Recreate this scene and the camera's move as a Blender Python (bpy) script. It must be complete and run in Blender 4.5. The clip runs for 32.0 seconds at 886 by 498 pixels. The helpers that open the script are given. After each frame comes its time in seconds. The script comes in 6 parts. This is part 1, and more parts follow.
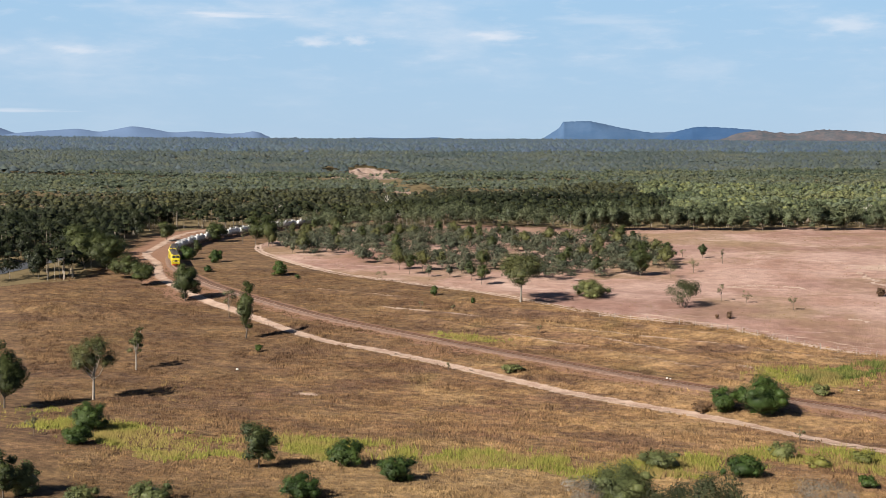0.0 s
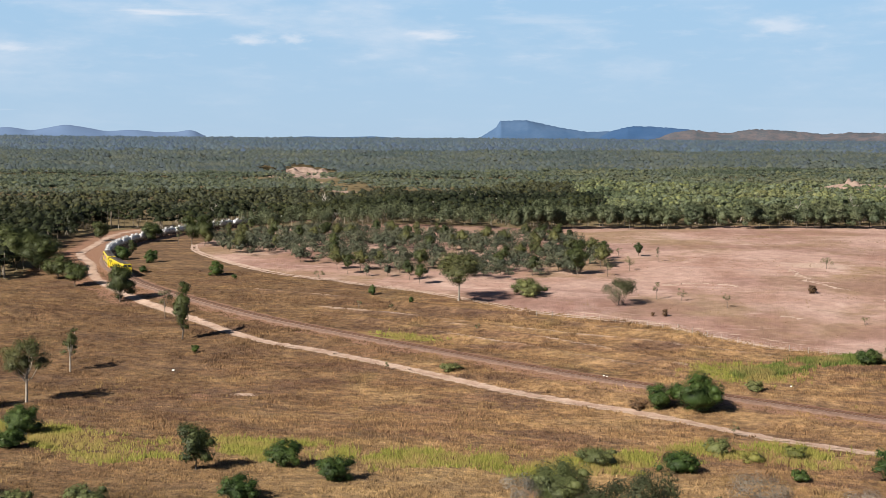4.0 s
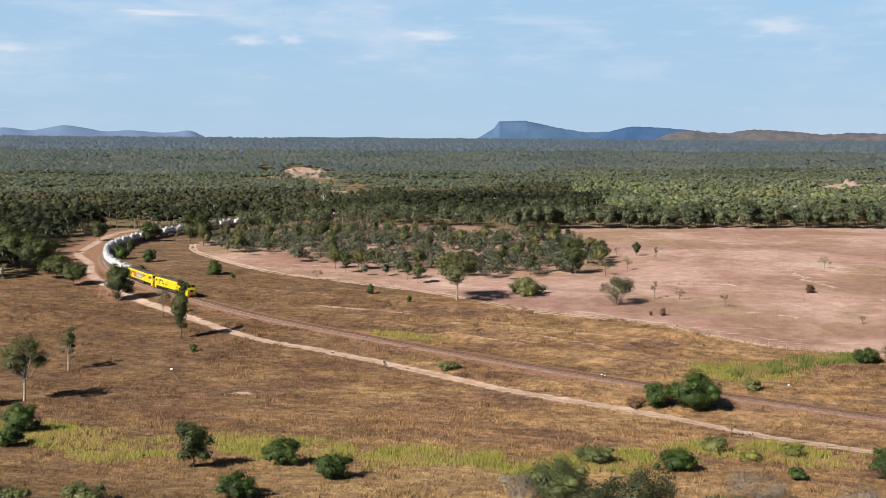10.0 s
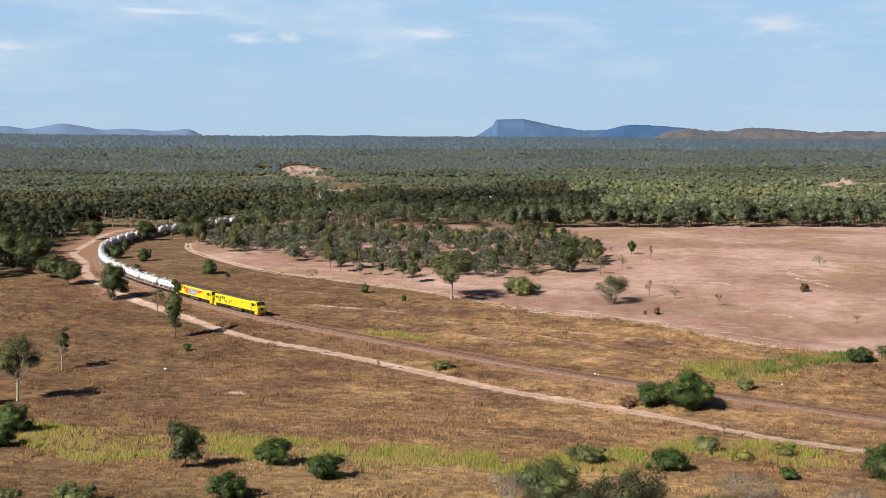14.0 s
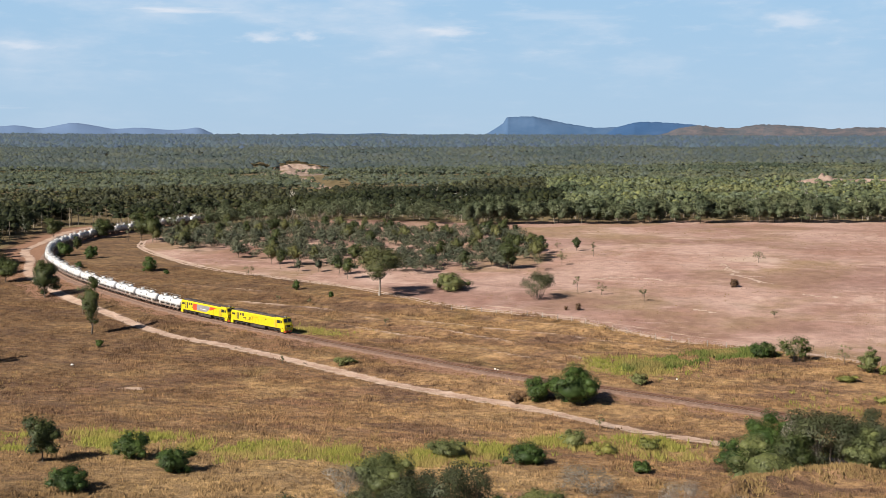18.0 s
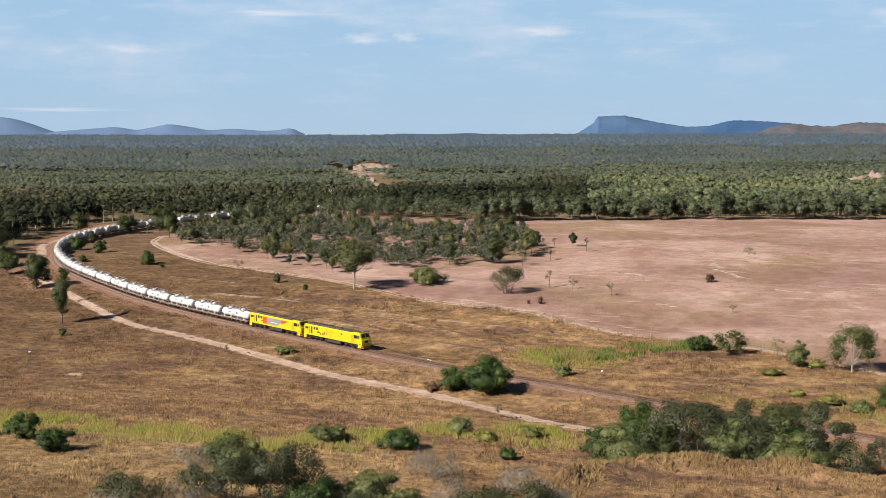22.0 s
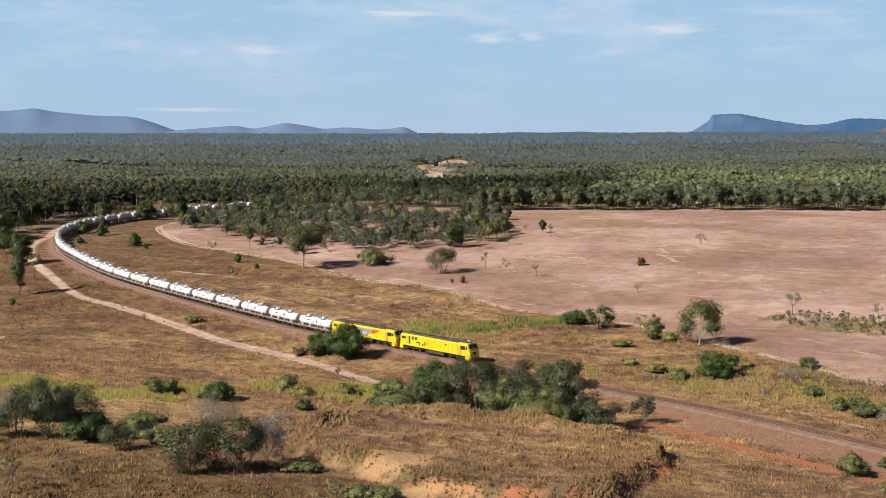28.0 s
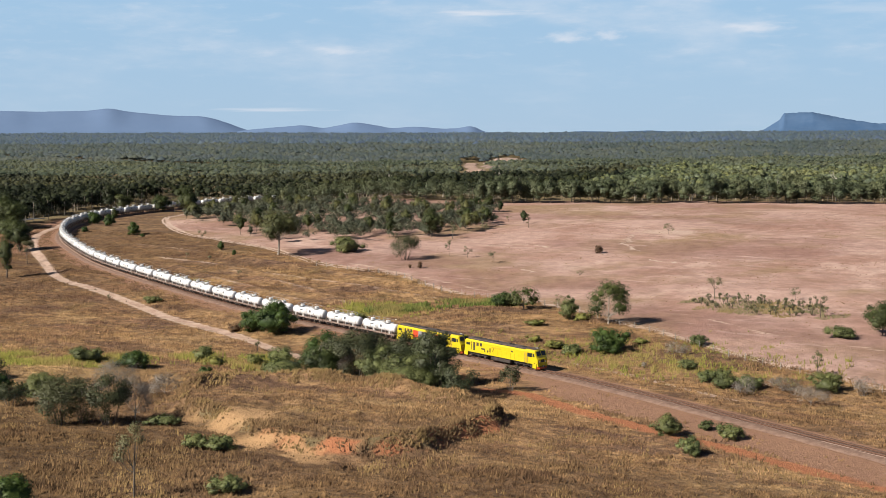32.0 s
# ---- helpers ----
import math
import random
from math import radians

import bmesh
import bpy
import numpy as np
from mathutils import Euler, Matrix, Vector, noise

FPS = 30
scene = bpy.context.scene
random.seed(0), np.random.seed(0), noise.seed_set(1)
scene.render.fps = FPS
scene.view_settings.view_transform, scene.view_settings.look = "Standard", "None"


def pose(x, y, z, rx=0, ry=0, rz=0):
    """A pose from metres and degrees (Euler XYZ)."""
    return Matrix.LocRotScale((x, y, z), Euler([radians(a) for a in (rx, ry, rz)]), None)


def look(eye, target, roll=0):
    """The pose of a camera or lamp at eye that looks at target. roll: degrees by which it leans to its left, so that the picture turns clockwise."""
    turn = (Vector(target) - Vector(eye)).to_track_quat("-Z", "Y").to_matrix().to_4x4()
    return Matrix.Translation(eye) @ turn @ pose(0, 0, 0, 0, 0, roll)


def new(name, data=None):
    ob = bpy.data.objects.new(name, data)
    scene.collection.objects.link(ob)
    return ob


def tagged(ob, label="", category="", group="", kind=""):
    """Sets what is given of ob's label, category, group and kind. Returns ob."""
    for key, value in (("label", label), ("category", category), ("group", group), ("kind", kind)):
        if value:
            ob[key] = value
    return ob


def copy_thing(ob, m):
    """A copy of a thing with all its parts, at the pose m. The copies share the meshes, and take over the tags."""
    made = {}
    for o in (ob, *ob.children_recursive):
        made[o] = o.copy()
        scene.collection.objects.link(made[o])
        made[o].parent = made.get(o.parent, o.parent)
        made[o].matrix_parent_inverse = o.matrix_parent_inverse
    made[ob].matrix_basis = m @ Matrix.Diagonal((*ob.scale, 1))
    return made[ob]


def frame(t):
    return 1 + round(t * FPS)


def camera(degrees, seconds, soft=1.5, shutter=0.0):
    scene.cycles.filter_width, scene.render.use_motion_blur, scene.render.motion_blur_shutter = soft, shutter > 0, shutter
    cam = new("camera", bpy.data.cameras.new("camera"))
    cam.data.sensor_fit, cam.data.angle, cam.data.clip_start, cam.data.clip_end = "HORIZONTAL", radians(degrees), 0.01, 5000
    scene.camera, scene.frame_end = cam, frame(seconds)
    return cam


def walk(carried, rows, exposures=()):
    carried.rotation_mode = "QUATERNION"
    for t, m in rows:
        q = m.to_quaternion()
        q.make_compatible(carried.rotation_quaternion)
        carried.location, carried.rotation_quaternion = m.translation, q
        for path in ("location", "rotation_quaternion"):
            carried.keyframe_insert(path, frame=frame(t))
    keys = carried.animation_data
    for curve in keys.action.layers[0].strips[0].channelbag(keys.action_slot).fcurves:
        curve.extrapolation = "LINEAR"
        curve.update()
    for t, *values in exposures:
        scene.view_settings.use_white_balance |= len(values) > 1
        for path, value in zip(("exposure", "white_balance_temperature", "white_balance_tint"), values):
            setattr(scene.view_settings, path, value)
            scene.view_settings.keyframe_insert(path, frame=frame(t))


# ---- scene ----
cam = camera(39.0, 32.0, soft=0.85)
PATH = [
    (0, 3.85, 0.19, 43.37, 84.932, -0.302, 19.607),
    (1, 3.62, 0.38, 43.34, 84.937, -0.330, 19.115),
    (2, 3.77, 0.12, 43.45, 84.900, -0.335, 18.581),
    (2.5, 3.77, 0.18, 43.44, 84.901, -0.341, 18.140),
    (3, 3.81, 0.18, 43.33, 84.923, -0.363, 17.514),
    (3.5, 3.83, 0.07, 43.43, 84.897, -0.396, 16.837),
    (5.5, 3.87, 0.03, 43.29, 84.913, -0.366, 16.687),
    (6, 3.94, -0.01, 43.23, 84.931, -0.381, 16.689),
    (7.5, 4.03, -0.06, 43.20, 84.915, -0.361, 16.696),
    (9, 4.03, -0.13, 43.13, 84.928, -0.359, 16.687),
    (10.5, 4.06, -0.15, 43.16, 84.925, -0.389, 16.691),
    (12, 3.97, -0.02, 43.23, 84.886, -0.369, 16.661),
    (13, 3.94, -0.01, 43.27, 84.877, -0.367, 16.651),
    (13.5, 4.14, -0.16, 43.36, 84.857, -0.333, 16.642),
    (14, 4.90, 0.13, 43.40, 84.843, -0.354, 16.601),
    (14.5, 6.55, 0.56, 43.39, 84.838, -0.340, 16.498),
    (16.5, 16.67, 3.29, 43.23, 84.796, -0.253, 16.274),
    (17, 19.85, 4.10, 43.24, 84.767, -0.208, 16.385),
    (17.5, 23.25, 4.92, 43.24, 84.751, -0.158, 16.836),
    (18, 26.83, 5.87, 43.17, 84.745, -0.142, 17.349),
    (18.5, 30.46, 6.72, 43.18, 84.720, -0.092, 17.965),
    (19, 34.24, 7.81, 43.09, 84.735, -0.055, 18.732),
    (19.5, 38.06, 8.93, 43.04, 84.732, 0.010, 19.709),
    (20, 41.86, 9.91, 42.81, 84.737, 0.028, 20.203),
    (20.5, 46.07, 10.83, 42.70, 84.719, 0.068, 20.477),
    (21, 50.08, 11.61, 42.50, 84.713, 0.107, 20.861),
    (22, 58.37, 13.00, 41.94, 84.754, 0.112, 21.847),
    (23, 66.64, 14.35, 41.43, 84.776, 0.061, 22.888),
    (24, 75.18, 15.10, 40.97, 84.832, 0.119, 24.012),
    (25, 83.64, 15.82, 40.44, 84.844, 0.108, 24.985),
    (25.5, 88.01, 16.09, 40.22, 84.837, 0.146, 25.453),
    (27.5, 104.93, 17.66, 38.93, 84.761, 0.131, 27.084),
    (28, 109.22, 18.08, 38.76, 84.738, 0.133, 27.531),
    (29, 117.56, 19.36, 38.00, 84.784, 0.119, 28.390),
    (30, 125.72, 19.50, 37.57, 84.788, 0.122, 29.262),
    (31, 134.27, 19.70, 37.13, 84.786, 0.168, 30.178),
    (32, 142.90, 19.93, 36.71, 84.733, 0.201, 30.996),
]
walk(cam, [(t, pose(x, y, z, rx, ry, rz)) for t, x, y, z, rx, ry, rz in PATH], [(0, 1.01), (14, 1.00), (23, 0.94), (32, 0.92)])

# ---- light ----
SUN_AZ, SUN_EL = 211.0, 37.0          # degrees from +y towards +x, and above the horizon


def sky():
    w = bpy.data.worlds.new("sky")
    scene.world = w
    w.use_nodes = True
    nt = w.node_tree
    bg = nt.nodes["Background"]
    tex = nt.nodes.new("ShaderNodeTexSky")
    tex.sky_type, tex.sun_disc = "NISHITA", False
    tex.sun_elevation, tex.sun_rotation = radians(SUN_EL), radians(SUN_AZ)
    tex.air_density, tex.dust_density, tex.ozone_density = 0.8, 0.3, 3.5
    # thin streaks of fair-weather cloud, drawn out along the horizon
    co = nt.nodes.new("ShaderNodeTexCoord")
    sep = nt.nodes.new("ShaderNodeSeparateXYZ")
    nt.links.new(co.outputs["Generated"], sep.inputs[0])
    az = nt.nodes.new("ShaderNodeMath")
    az.operation = "ARCTAN2"
    nt.links.new(sep.outputs["X"], az.inputs[0])
    nt.links.new(sep.outputs["Y"], az.inputs[1])
    comb = nt.nodes.new("ShaderNodeCombineXYZ")
    nt.links.new(az.outputs[0], comb.inputs["X"])
    nt.links.new(sep.outputs["Z"], comb.inputs["Y"])
    fac = None
    for sx, sy, scale, lo, hi, gain in ((1.0, 3.4, 8.0, 0.44, 0.78, 0.42), (1.0, 4.2, 26.0, 0.52, 0.80, 0.22)):
        mp = nt.nodes.new("ShaderNodeMapping")
        mp.inputs["Scale"].default_value = (sx, sy, 1)
        mp.inputs["Location"].default_value = (scale * 0.13, 0.37, 0)
        nt.links.new(comb.outputs[0], mp.inputs["Vector"])
        nz = nt.nodes.new("ShaderNodeTexNoise")
        nz.inputs["Scale"].default_value, nz.inputs["Detail"].default_value, nz.inputs["Roughness"].default_value = scale, 6, 0.58
        nt.links.new(mp.outputs[0], nz.inputs["Vector"])
        mr = nt.nodes.new("ShaderNodeMapRange")
        mr.interpolation_type = "SMOOTHSTEP"
        mr.inputs["From Min"].default_value, mr.inputs["From Max"].default_value, mr.inputs["To Max"].default_value = lo, hi, gain
        nt.links.new(nz.outputs["Fac"], mr.inputs["Value"])
        if fac is None:
            fac = mr.outputs[0]
        else:
            ad = nt.nodes.new("ShaderNodeMath")
            ad.operation, ad.use_clamp = "ADD", True
            nt.links.new(fac, ad.inputs[0])
            nt.links.new(mr.outputs[0], ad.inputs[1])
            fac = ad.outputs[0]
    # the veil is thicker some degrees up than on the horizon
    veil = nt.nodes.new("ShaderNodeMapRange")
    veil.interpolation_type = "SMOOTHSTEP"
    veil.inputs["From Min"].default_value, veil.inputs["From Max"].default_value = 0.02, 0.075
    veil.inputs["To Min"].default_value, veil.inputs["To Max"].default_value = 0.30, 1.0
    nt.links.new(sep.outputs["Z"], veil.inputs["Value"])
    vm = nt.nodes.new("ShaderNodeMath")
    vm.operation = "MULTIPLY"
    nt.links.new(fac, vm.inputs[0])
    nt.links.new(veil.outputs[0], vm.inputs[1])
    fac = vm.outputs[0]
    # small separate puffs: azimuth, elevation, half width, half height in degrees
    puffs = ((-25.4, 4.3, 1.0, 0.32, 0.5), (-23.5, 4.35, 0.7, 0.28, 0.45), (-17.1, 4.6, 1.5, 0.3, 0.5), (-29.1, 5.4, 2.4, 0.18, 0.5),
             (-1.8, 5.0, 1.6, 0.5, 0.45), (-38.8, 1.1, 2.8, 0.12, 0.45), (-35.7, 3.75, 1.2, 0.25, 0.4), (-12.5, 5.3, 3.0, 0.3, 0.25))
    for a, e, w1, h1, gain in puffs:
        mp = nt.nodes.new("ShaderNodeMapping")
        mp.vector_type = "POINT"
        mp.inputs["Scale"].default_value = (1 / radians(w1), 1 / radians(h1), 1)
        mp.inputs["Location"].default_value = (-a / w1, -e / h1, 0)
        nt.links.new(comb.outputs[0], mp.inputs["Vector"])
        nz = nt.nodes.new("ShaderNodeTexNoise")
        nz.inputs["Scale"].default_value, nz.inputs["Detail"].default_value = 1.3, 5
        nt.links.new(mp.outputs[0], nz.inputs["Vector"])
        ln = nt.nodes.new("ShaderNodeVectorMath")
        ln.operation = "LENGTH"
        nt.links.new(mp.outputs[0], ln.inputs[0])
        sm = nt.nodes.new("ShaderNodeMath")
        sm.operation, sm.inputs[1].default_value = "MULTIPLY_ADD", -1.6
        nt.links.new(nz.outputs["Fac"], sm.inputs[0])
        nt.links.new(ln.outputs["Value"], sm.inputs[2])
        mr = nt.nodes.new("ShaderNodeMapRange")
        mr.interpolation_type = "SMOOTHSTEP"
        mr.inputs["From Min"].default_value, mr.inputs["From Max"].default_value = 0.3, -0.7
        mr.inputs["To Min"].default_value, mr.inputs["To Max"].default_value = 0.0, gain
        nt.links.new(sm.outputs[0], mr.inputs["Value"])
        ad = nt.nodes.new("ShaderNodeMath")
        ad.operation, ad.use_clamp = "ADD", True
        nt.links.new(fac, ad.inputs[0])
        nt.links.new(mr.outputs[0], ad.inputs[1])
        fac = ad.outputs[0]
    # the dome overhead is clear
    clear = nt.nodes.new("ShaderNodeMapRange")
    clear.interpolation_type = "SMOOTHSTEP"
    clear.inputs["From Min"].default_value, clear.inputs["From Max"].default_value = 0.16, 0.36
    clear.inputs["To Min"].default_value, clear.inputs["To Max"].default_value = 1.0, 0.15
    nt.links.new(sep.outputs["Z"], clear.inputs["Value"])
    thin = nt.nodes.new("ShaderNodeMath")
    thin.operation = "MULTIPLY"
    nt.links.new(fac, thin.inputs[0])
    nt.links.new(clear.outputs[0], thin.inputs[1])
    fac = thin.outputs[0]
    # clear pale blue near the horizon, with little dust in the air
    low = nt.nodes.new("ShaderNodeMapRange")
    low.interpolation_type = "SMOOTHSTEP"
    low.inputs["From Min"].default_value, low.inputs["From Max"].default_value = 0.11, 0.17
    low.inputs["To Min"].default_value, low.inputs["To Max"].default_value = 0.92, 0.0
    nt.links.new(sep.outputs["Z"], low.inputs["Value"])
    tint = nt.nodes.new("ShaderNodeMix")
    tint.data_type = "RGBA"
    nt.links.new(low.outputs[0], tint.inputs["Factor"])
    rise = nt.nodes.new("ShaderNodeMapRange")
    rise.inputs["From Min"].default_value, rise.inputs["From Max"].default_value = 0.0, 0.115
    nt.links.new(sep.outputs["Z"], rise.inputs["Value"])
    pale = nt.nodes.new("ShaderNodeMix")
    pale.data_type = "RGBA"
    nt.links.new(rise.outputs[0], pale.inputs["Factor"])
    pale.inputs["A"].default_value, pale.inputs["B"].default_value = SKY_LOW, SKY_TINT
    nt.links.new(pale.outputs["Result"], tint.inputs["B"])
    nt.links.new(tex.outputs[0], tint.inputs["A"])
    mix = nt.nodes.new("ShaderNodeMix")
    mix.data_type = "RGBA"
    nt.links.new(fac, mix.inputs["Factor"])
    nt.links.new(tint.outputs["Result"], mix.inputs["A"])
    mix.inputs["B"].default_value = CLOUD
    nt.links.new(mix.outputs["Result"], bg.inputs["Color"])
    bg.inputs["Strength"].default_value = 0.034


SKY_LOW, SKY_TINT = (6.6, 9.1, 11.9, 1), (5.8, 9.1, 12.6, 1)
CLOUD = (12.2, 12.6, 13.6, 1)
sky()
sun = new("sun", bpy.data.lights.new("sun", "SUN"))
sun.data.energy, sun.data.angle, sun.data.color = 5.0, radians(0.55), (1.0, 0.93, 0.82)
a, e = radians(SUN_AZ), radians(SUN_EL)
sun.matrix_world = look((1000 * math.sin(a) * math.cos(e), 1000 * math.cos(a) * math.cos(e), 1000 * math.sin(e)), (0, 0, 0))


# ---- materials ----
def shader(name):
    m = bpy.data.materials.new(name)
    m.use_nodes = True
    return m, m.node_tree, m.node_tree.nodes["Principled BSDF"]


def node(nt, kind, **inputs):
    n = nt.nodes.new("ShaderNode" + kind)
    for key, v in inputs.items():
        sock = n.inputs[key.replace("_", " ")]
        if isinstance(v, bpy.types.NodeSocket):
            nt.links.new(v, sock)
        else:
            sock.default_value = v
    return n


def grain(nt, vec, scale, detail=4, rough=0.55, stretch=None):
    if stretch:
        vec = node(nt, "Mapping", Vector=vec, Scale=stretch).outputs[0]
    return node(nt, "TexNoise", Vector=vec, Scale=scale, Detail=detail, Roughness=rough).outputs["Fac"]


def span(nt, value, lo, hi, to_lo=0.0, to_hi=1.0):
    n = node(nt, "MapRange", Value=value, From_Min=lo, From_Max=hi, To_Min=to_lo, To_Max=to_hi)
    n.interpolation_type = "SMOOTHSTEP"
    return n.outputs[0]


def blend(nt, fac, c1, c2, mode="MIX"):
    n = nt.nodes.new("ShaderNodeMix")
    n.data_type, n.blend_type = "RGBA", mode
    for sock, v in ((n.inputs["Factor"], fac), (n.inputs["A"], c1), (n.inputs["B"], c2)):
        if isinstance(v, bpy.types.NodeSocket):
            nt.links.new(v, sock)
        else:
            sock.default_value = (*v, 1) if isinstance(v, tuple) and len(v) == 3 else v
    return n.outputs["Result"]


def times(nt, p, q, op="MULTIPLY"):
    n = nt.nodes.new("ShaderNodeMath")
    n.operation = op
    for sock, v in ((n.inputs[0], p), (n.inputs[1], q)):
        if isinstance(v, bpy.types.NodeSocket):
            nt.links.new(v, sock)
        else:
            sock.default_value = v
    return n.outputs[0]


STRAW, RUSSET, OCHRE = (0.332, 0.203, 0.101), (0.242, 0.144, 0.076), (0.380, 0.244, 0.119)


def grass_colour(nt, pos):
    """Dry pasture: straw with russet and golden drifts, in metres."""
    xyz = node(nt, "SeparateXYZ", Vector=pos)
    big = times(nt, grain(nt, pos, 0.016, 4, 0.6), span(nt, xyz.outputs["X"], 0.0, -110.0, -0.04, 0.15), "ADD")
    hollow = times(nt, span(nt, xyz.outputs["X"], -8.0, 14.0), span(nt, xyz.outputs["Y"], 168.0, 146.0, 0.0, 0.15))
    big = times(nt, big, hollow, "ADD")
    mid = grain(nt, pos, 0.085, 5, 0.65, (1.0, 1.6, 1.0))
    fine = grain(nt, pos, 0.9, 5, 0.7)
    c = blend(nt, span(nt, big, 0.45, 0.66), STRAW, RUSSET)
    c = blend(nt, times(nt, span(nt, mid, 0.50, 0.72), 0.75), c, OCHRE)
    c = blend(nt, times(nt, span(nt, mid, 0.48, 0.30), 0.6), c, (0.17, 0.105, 0.050))
    patch = grain(nt, pos, 0.034, 6, 0.66, (0.8, 1.5, 1.0))
    c = blend(nt, times(nt, span(nt, patch, 0.54, 0.66), 0.55), c, (0.220, 0.124, 0.072))
    c = blend(nt, times(nt, span(nt, grain(nt, pos, 0.047, 5, 0.6, (1.4, 1.0, 1.0)), 0.56, 0.70), 0.5), c, (0.230, 0.168, 0.072))
    c = blend(nt, times(nt, span(nt, grain(nt, pos, 0.07, 5, 0.6, (0.6, 2.0, 1.0)), 0.53, 0.63), 0.55), c, (0.195, 0.108, 0.074))
    c = blend(nt, times(nt, span(nt, grain(nt, pos, 0.09, 5, 0.6, (0.5, 1.8, 1.0)), 0.54, 0.64), 0.55), c, (0.378, 0.242, 0.116))
    c = blend(nt, times(nt, span(nt, patch, 0.44, 0.34), 0.45), c, (0.41, 0.265, 0.152))
    drift = grain(nt, pos, 0.05, 6, 0.68, (0.55, 1.7, 1.0))
    c = blend(nt, times(nt, span(nt, drift, 0.52, 0.62), 0.65), c, (0.150, 0.090, 0.066))
    c = blend(nt, times(nt, span(nt, drift, 0.45, 0.36), 0.55), c, (0.400, 0.265, 0.130))
    low = times(nt, times(nt, span(nt, xyz.outputs["X"], -100.0, -60.0), span(nt, xyz.outputs["X"], 8.0, -18.0)), span(nt, xyz.outputs["Y"], 186.0, 164.0, 0.0, 0.55))
    c = blend(nt, low, c, (0.415, 0.287, 0.136))
    c = blend(nt, times(nt, hollow, 3.6), c, (0.165, 0.104, 0.052))
    c = blend(nt, span(nt, xyz.outputs["X"], -45.0, -140.0, 0.0, 0.60), c, (0.150, 0.094, 0.052))
    rank = times(nt, times(nt, span(nt, xyz.outputs["X"], -130.0, -100.0), span(nt, xyz.outputs["X"], 50.0, 36.0)), span(nt, xyz.outputs["Y"], 150.0, 132.0, 0.0, 1.0))
    c = blend(nt, times(nt, rank, span(nt, mid, 0.30, 0.60, 0.45, 0.85)), c, (0.125, 0.078, 0.038))
    tuft = grain(nt, pos, 0.42, 4, 0.7, (1.0, 1.5, 1.0))
    c = blend(nt, 1.0, c, blend(nt, span(nt, tuft, 0.36, 0.64), (0.45, 0.44, 0.475), (0.84, 0.825, 0.825)), "MULTIPLY")
    swell = grain(nt, pos, 0.15, 4, 0.65, (0.8, 1.5, 1.0))
    c = blend(nt, 1.0, c, blend(nt, span(nt, swell, 0.36, 0.64), (0.80, 0.79, 0.80), (1.18, 1.18, 1.14)), "MULTIPLY")
    return blend(nt, 1.0, c, blend(nt, span(nt, fine, 0.25, 0.75), (0.70, 0.70, 0.70), (1.25, 1.25, 1.25)), "MULTIPLY")


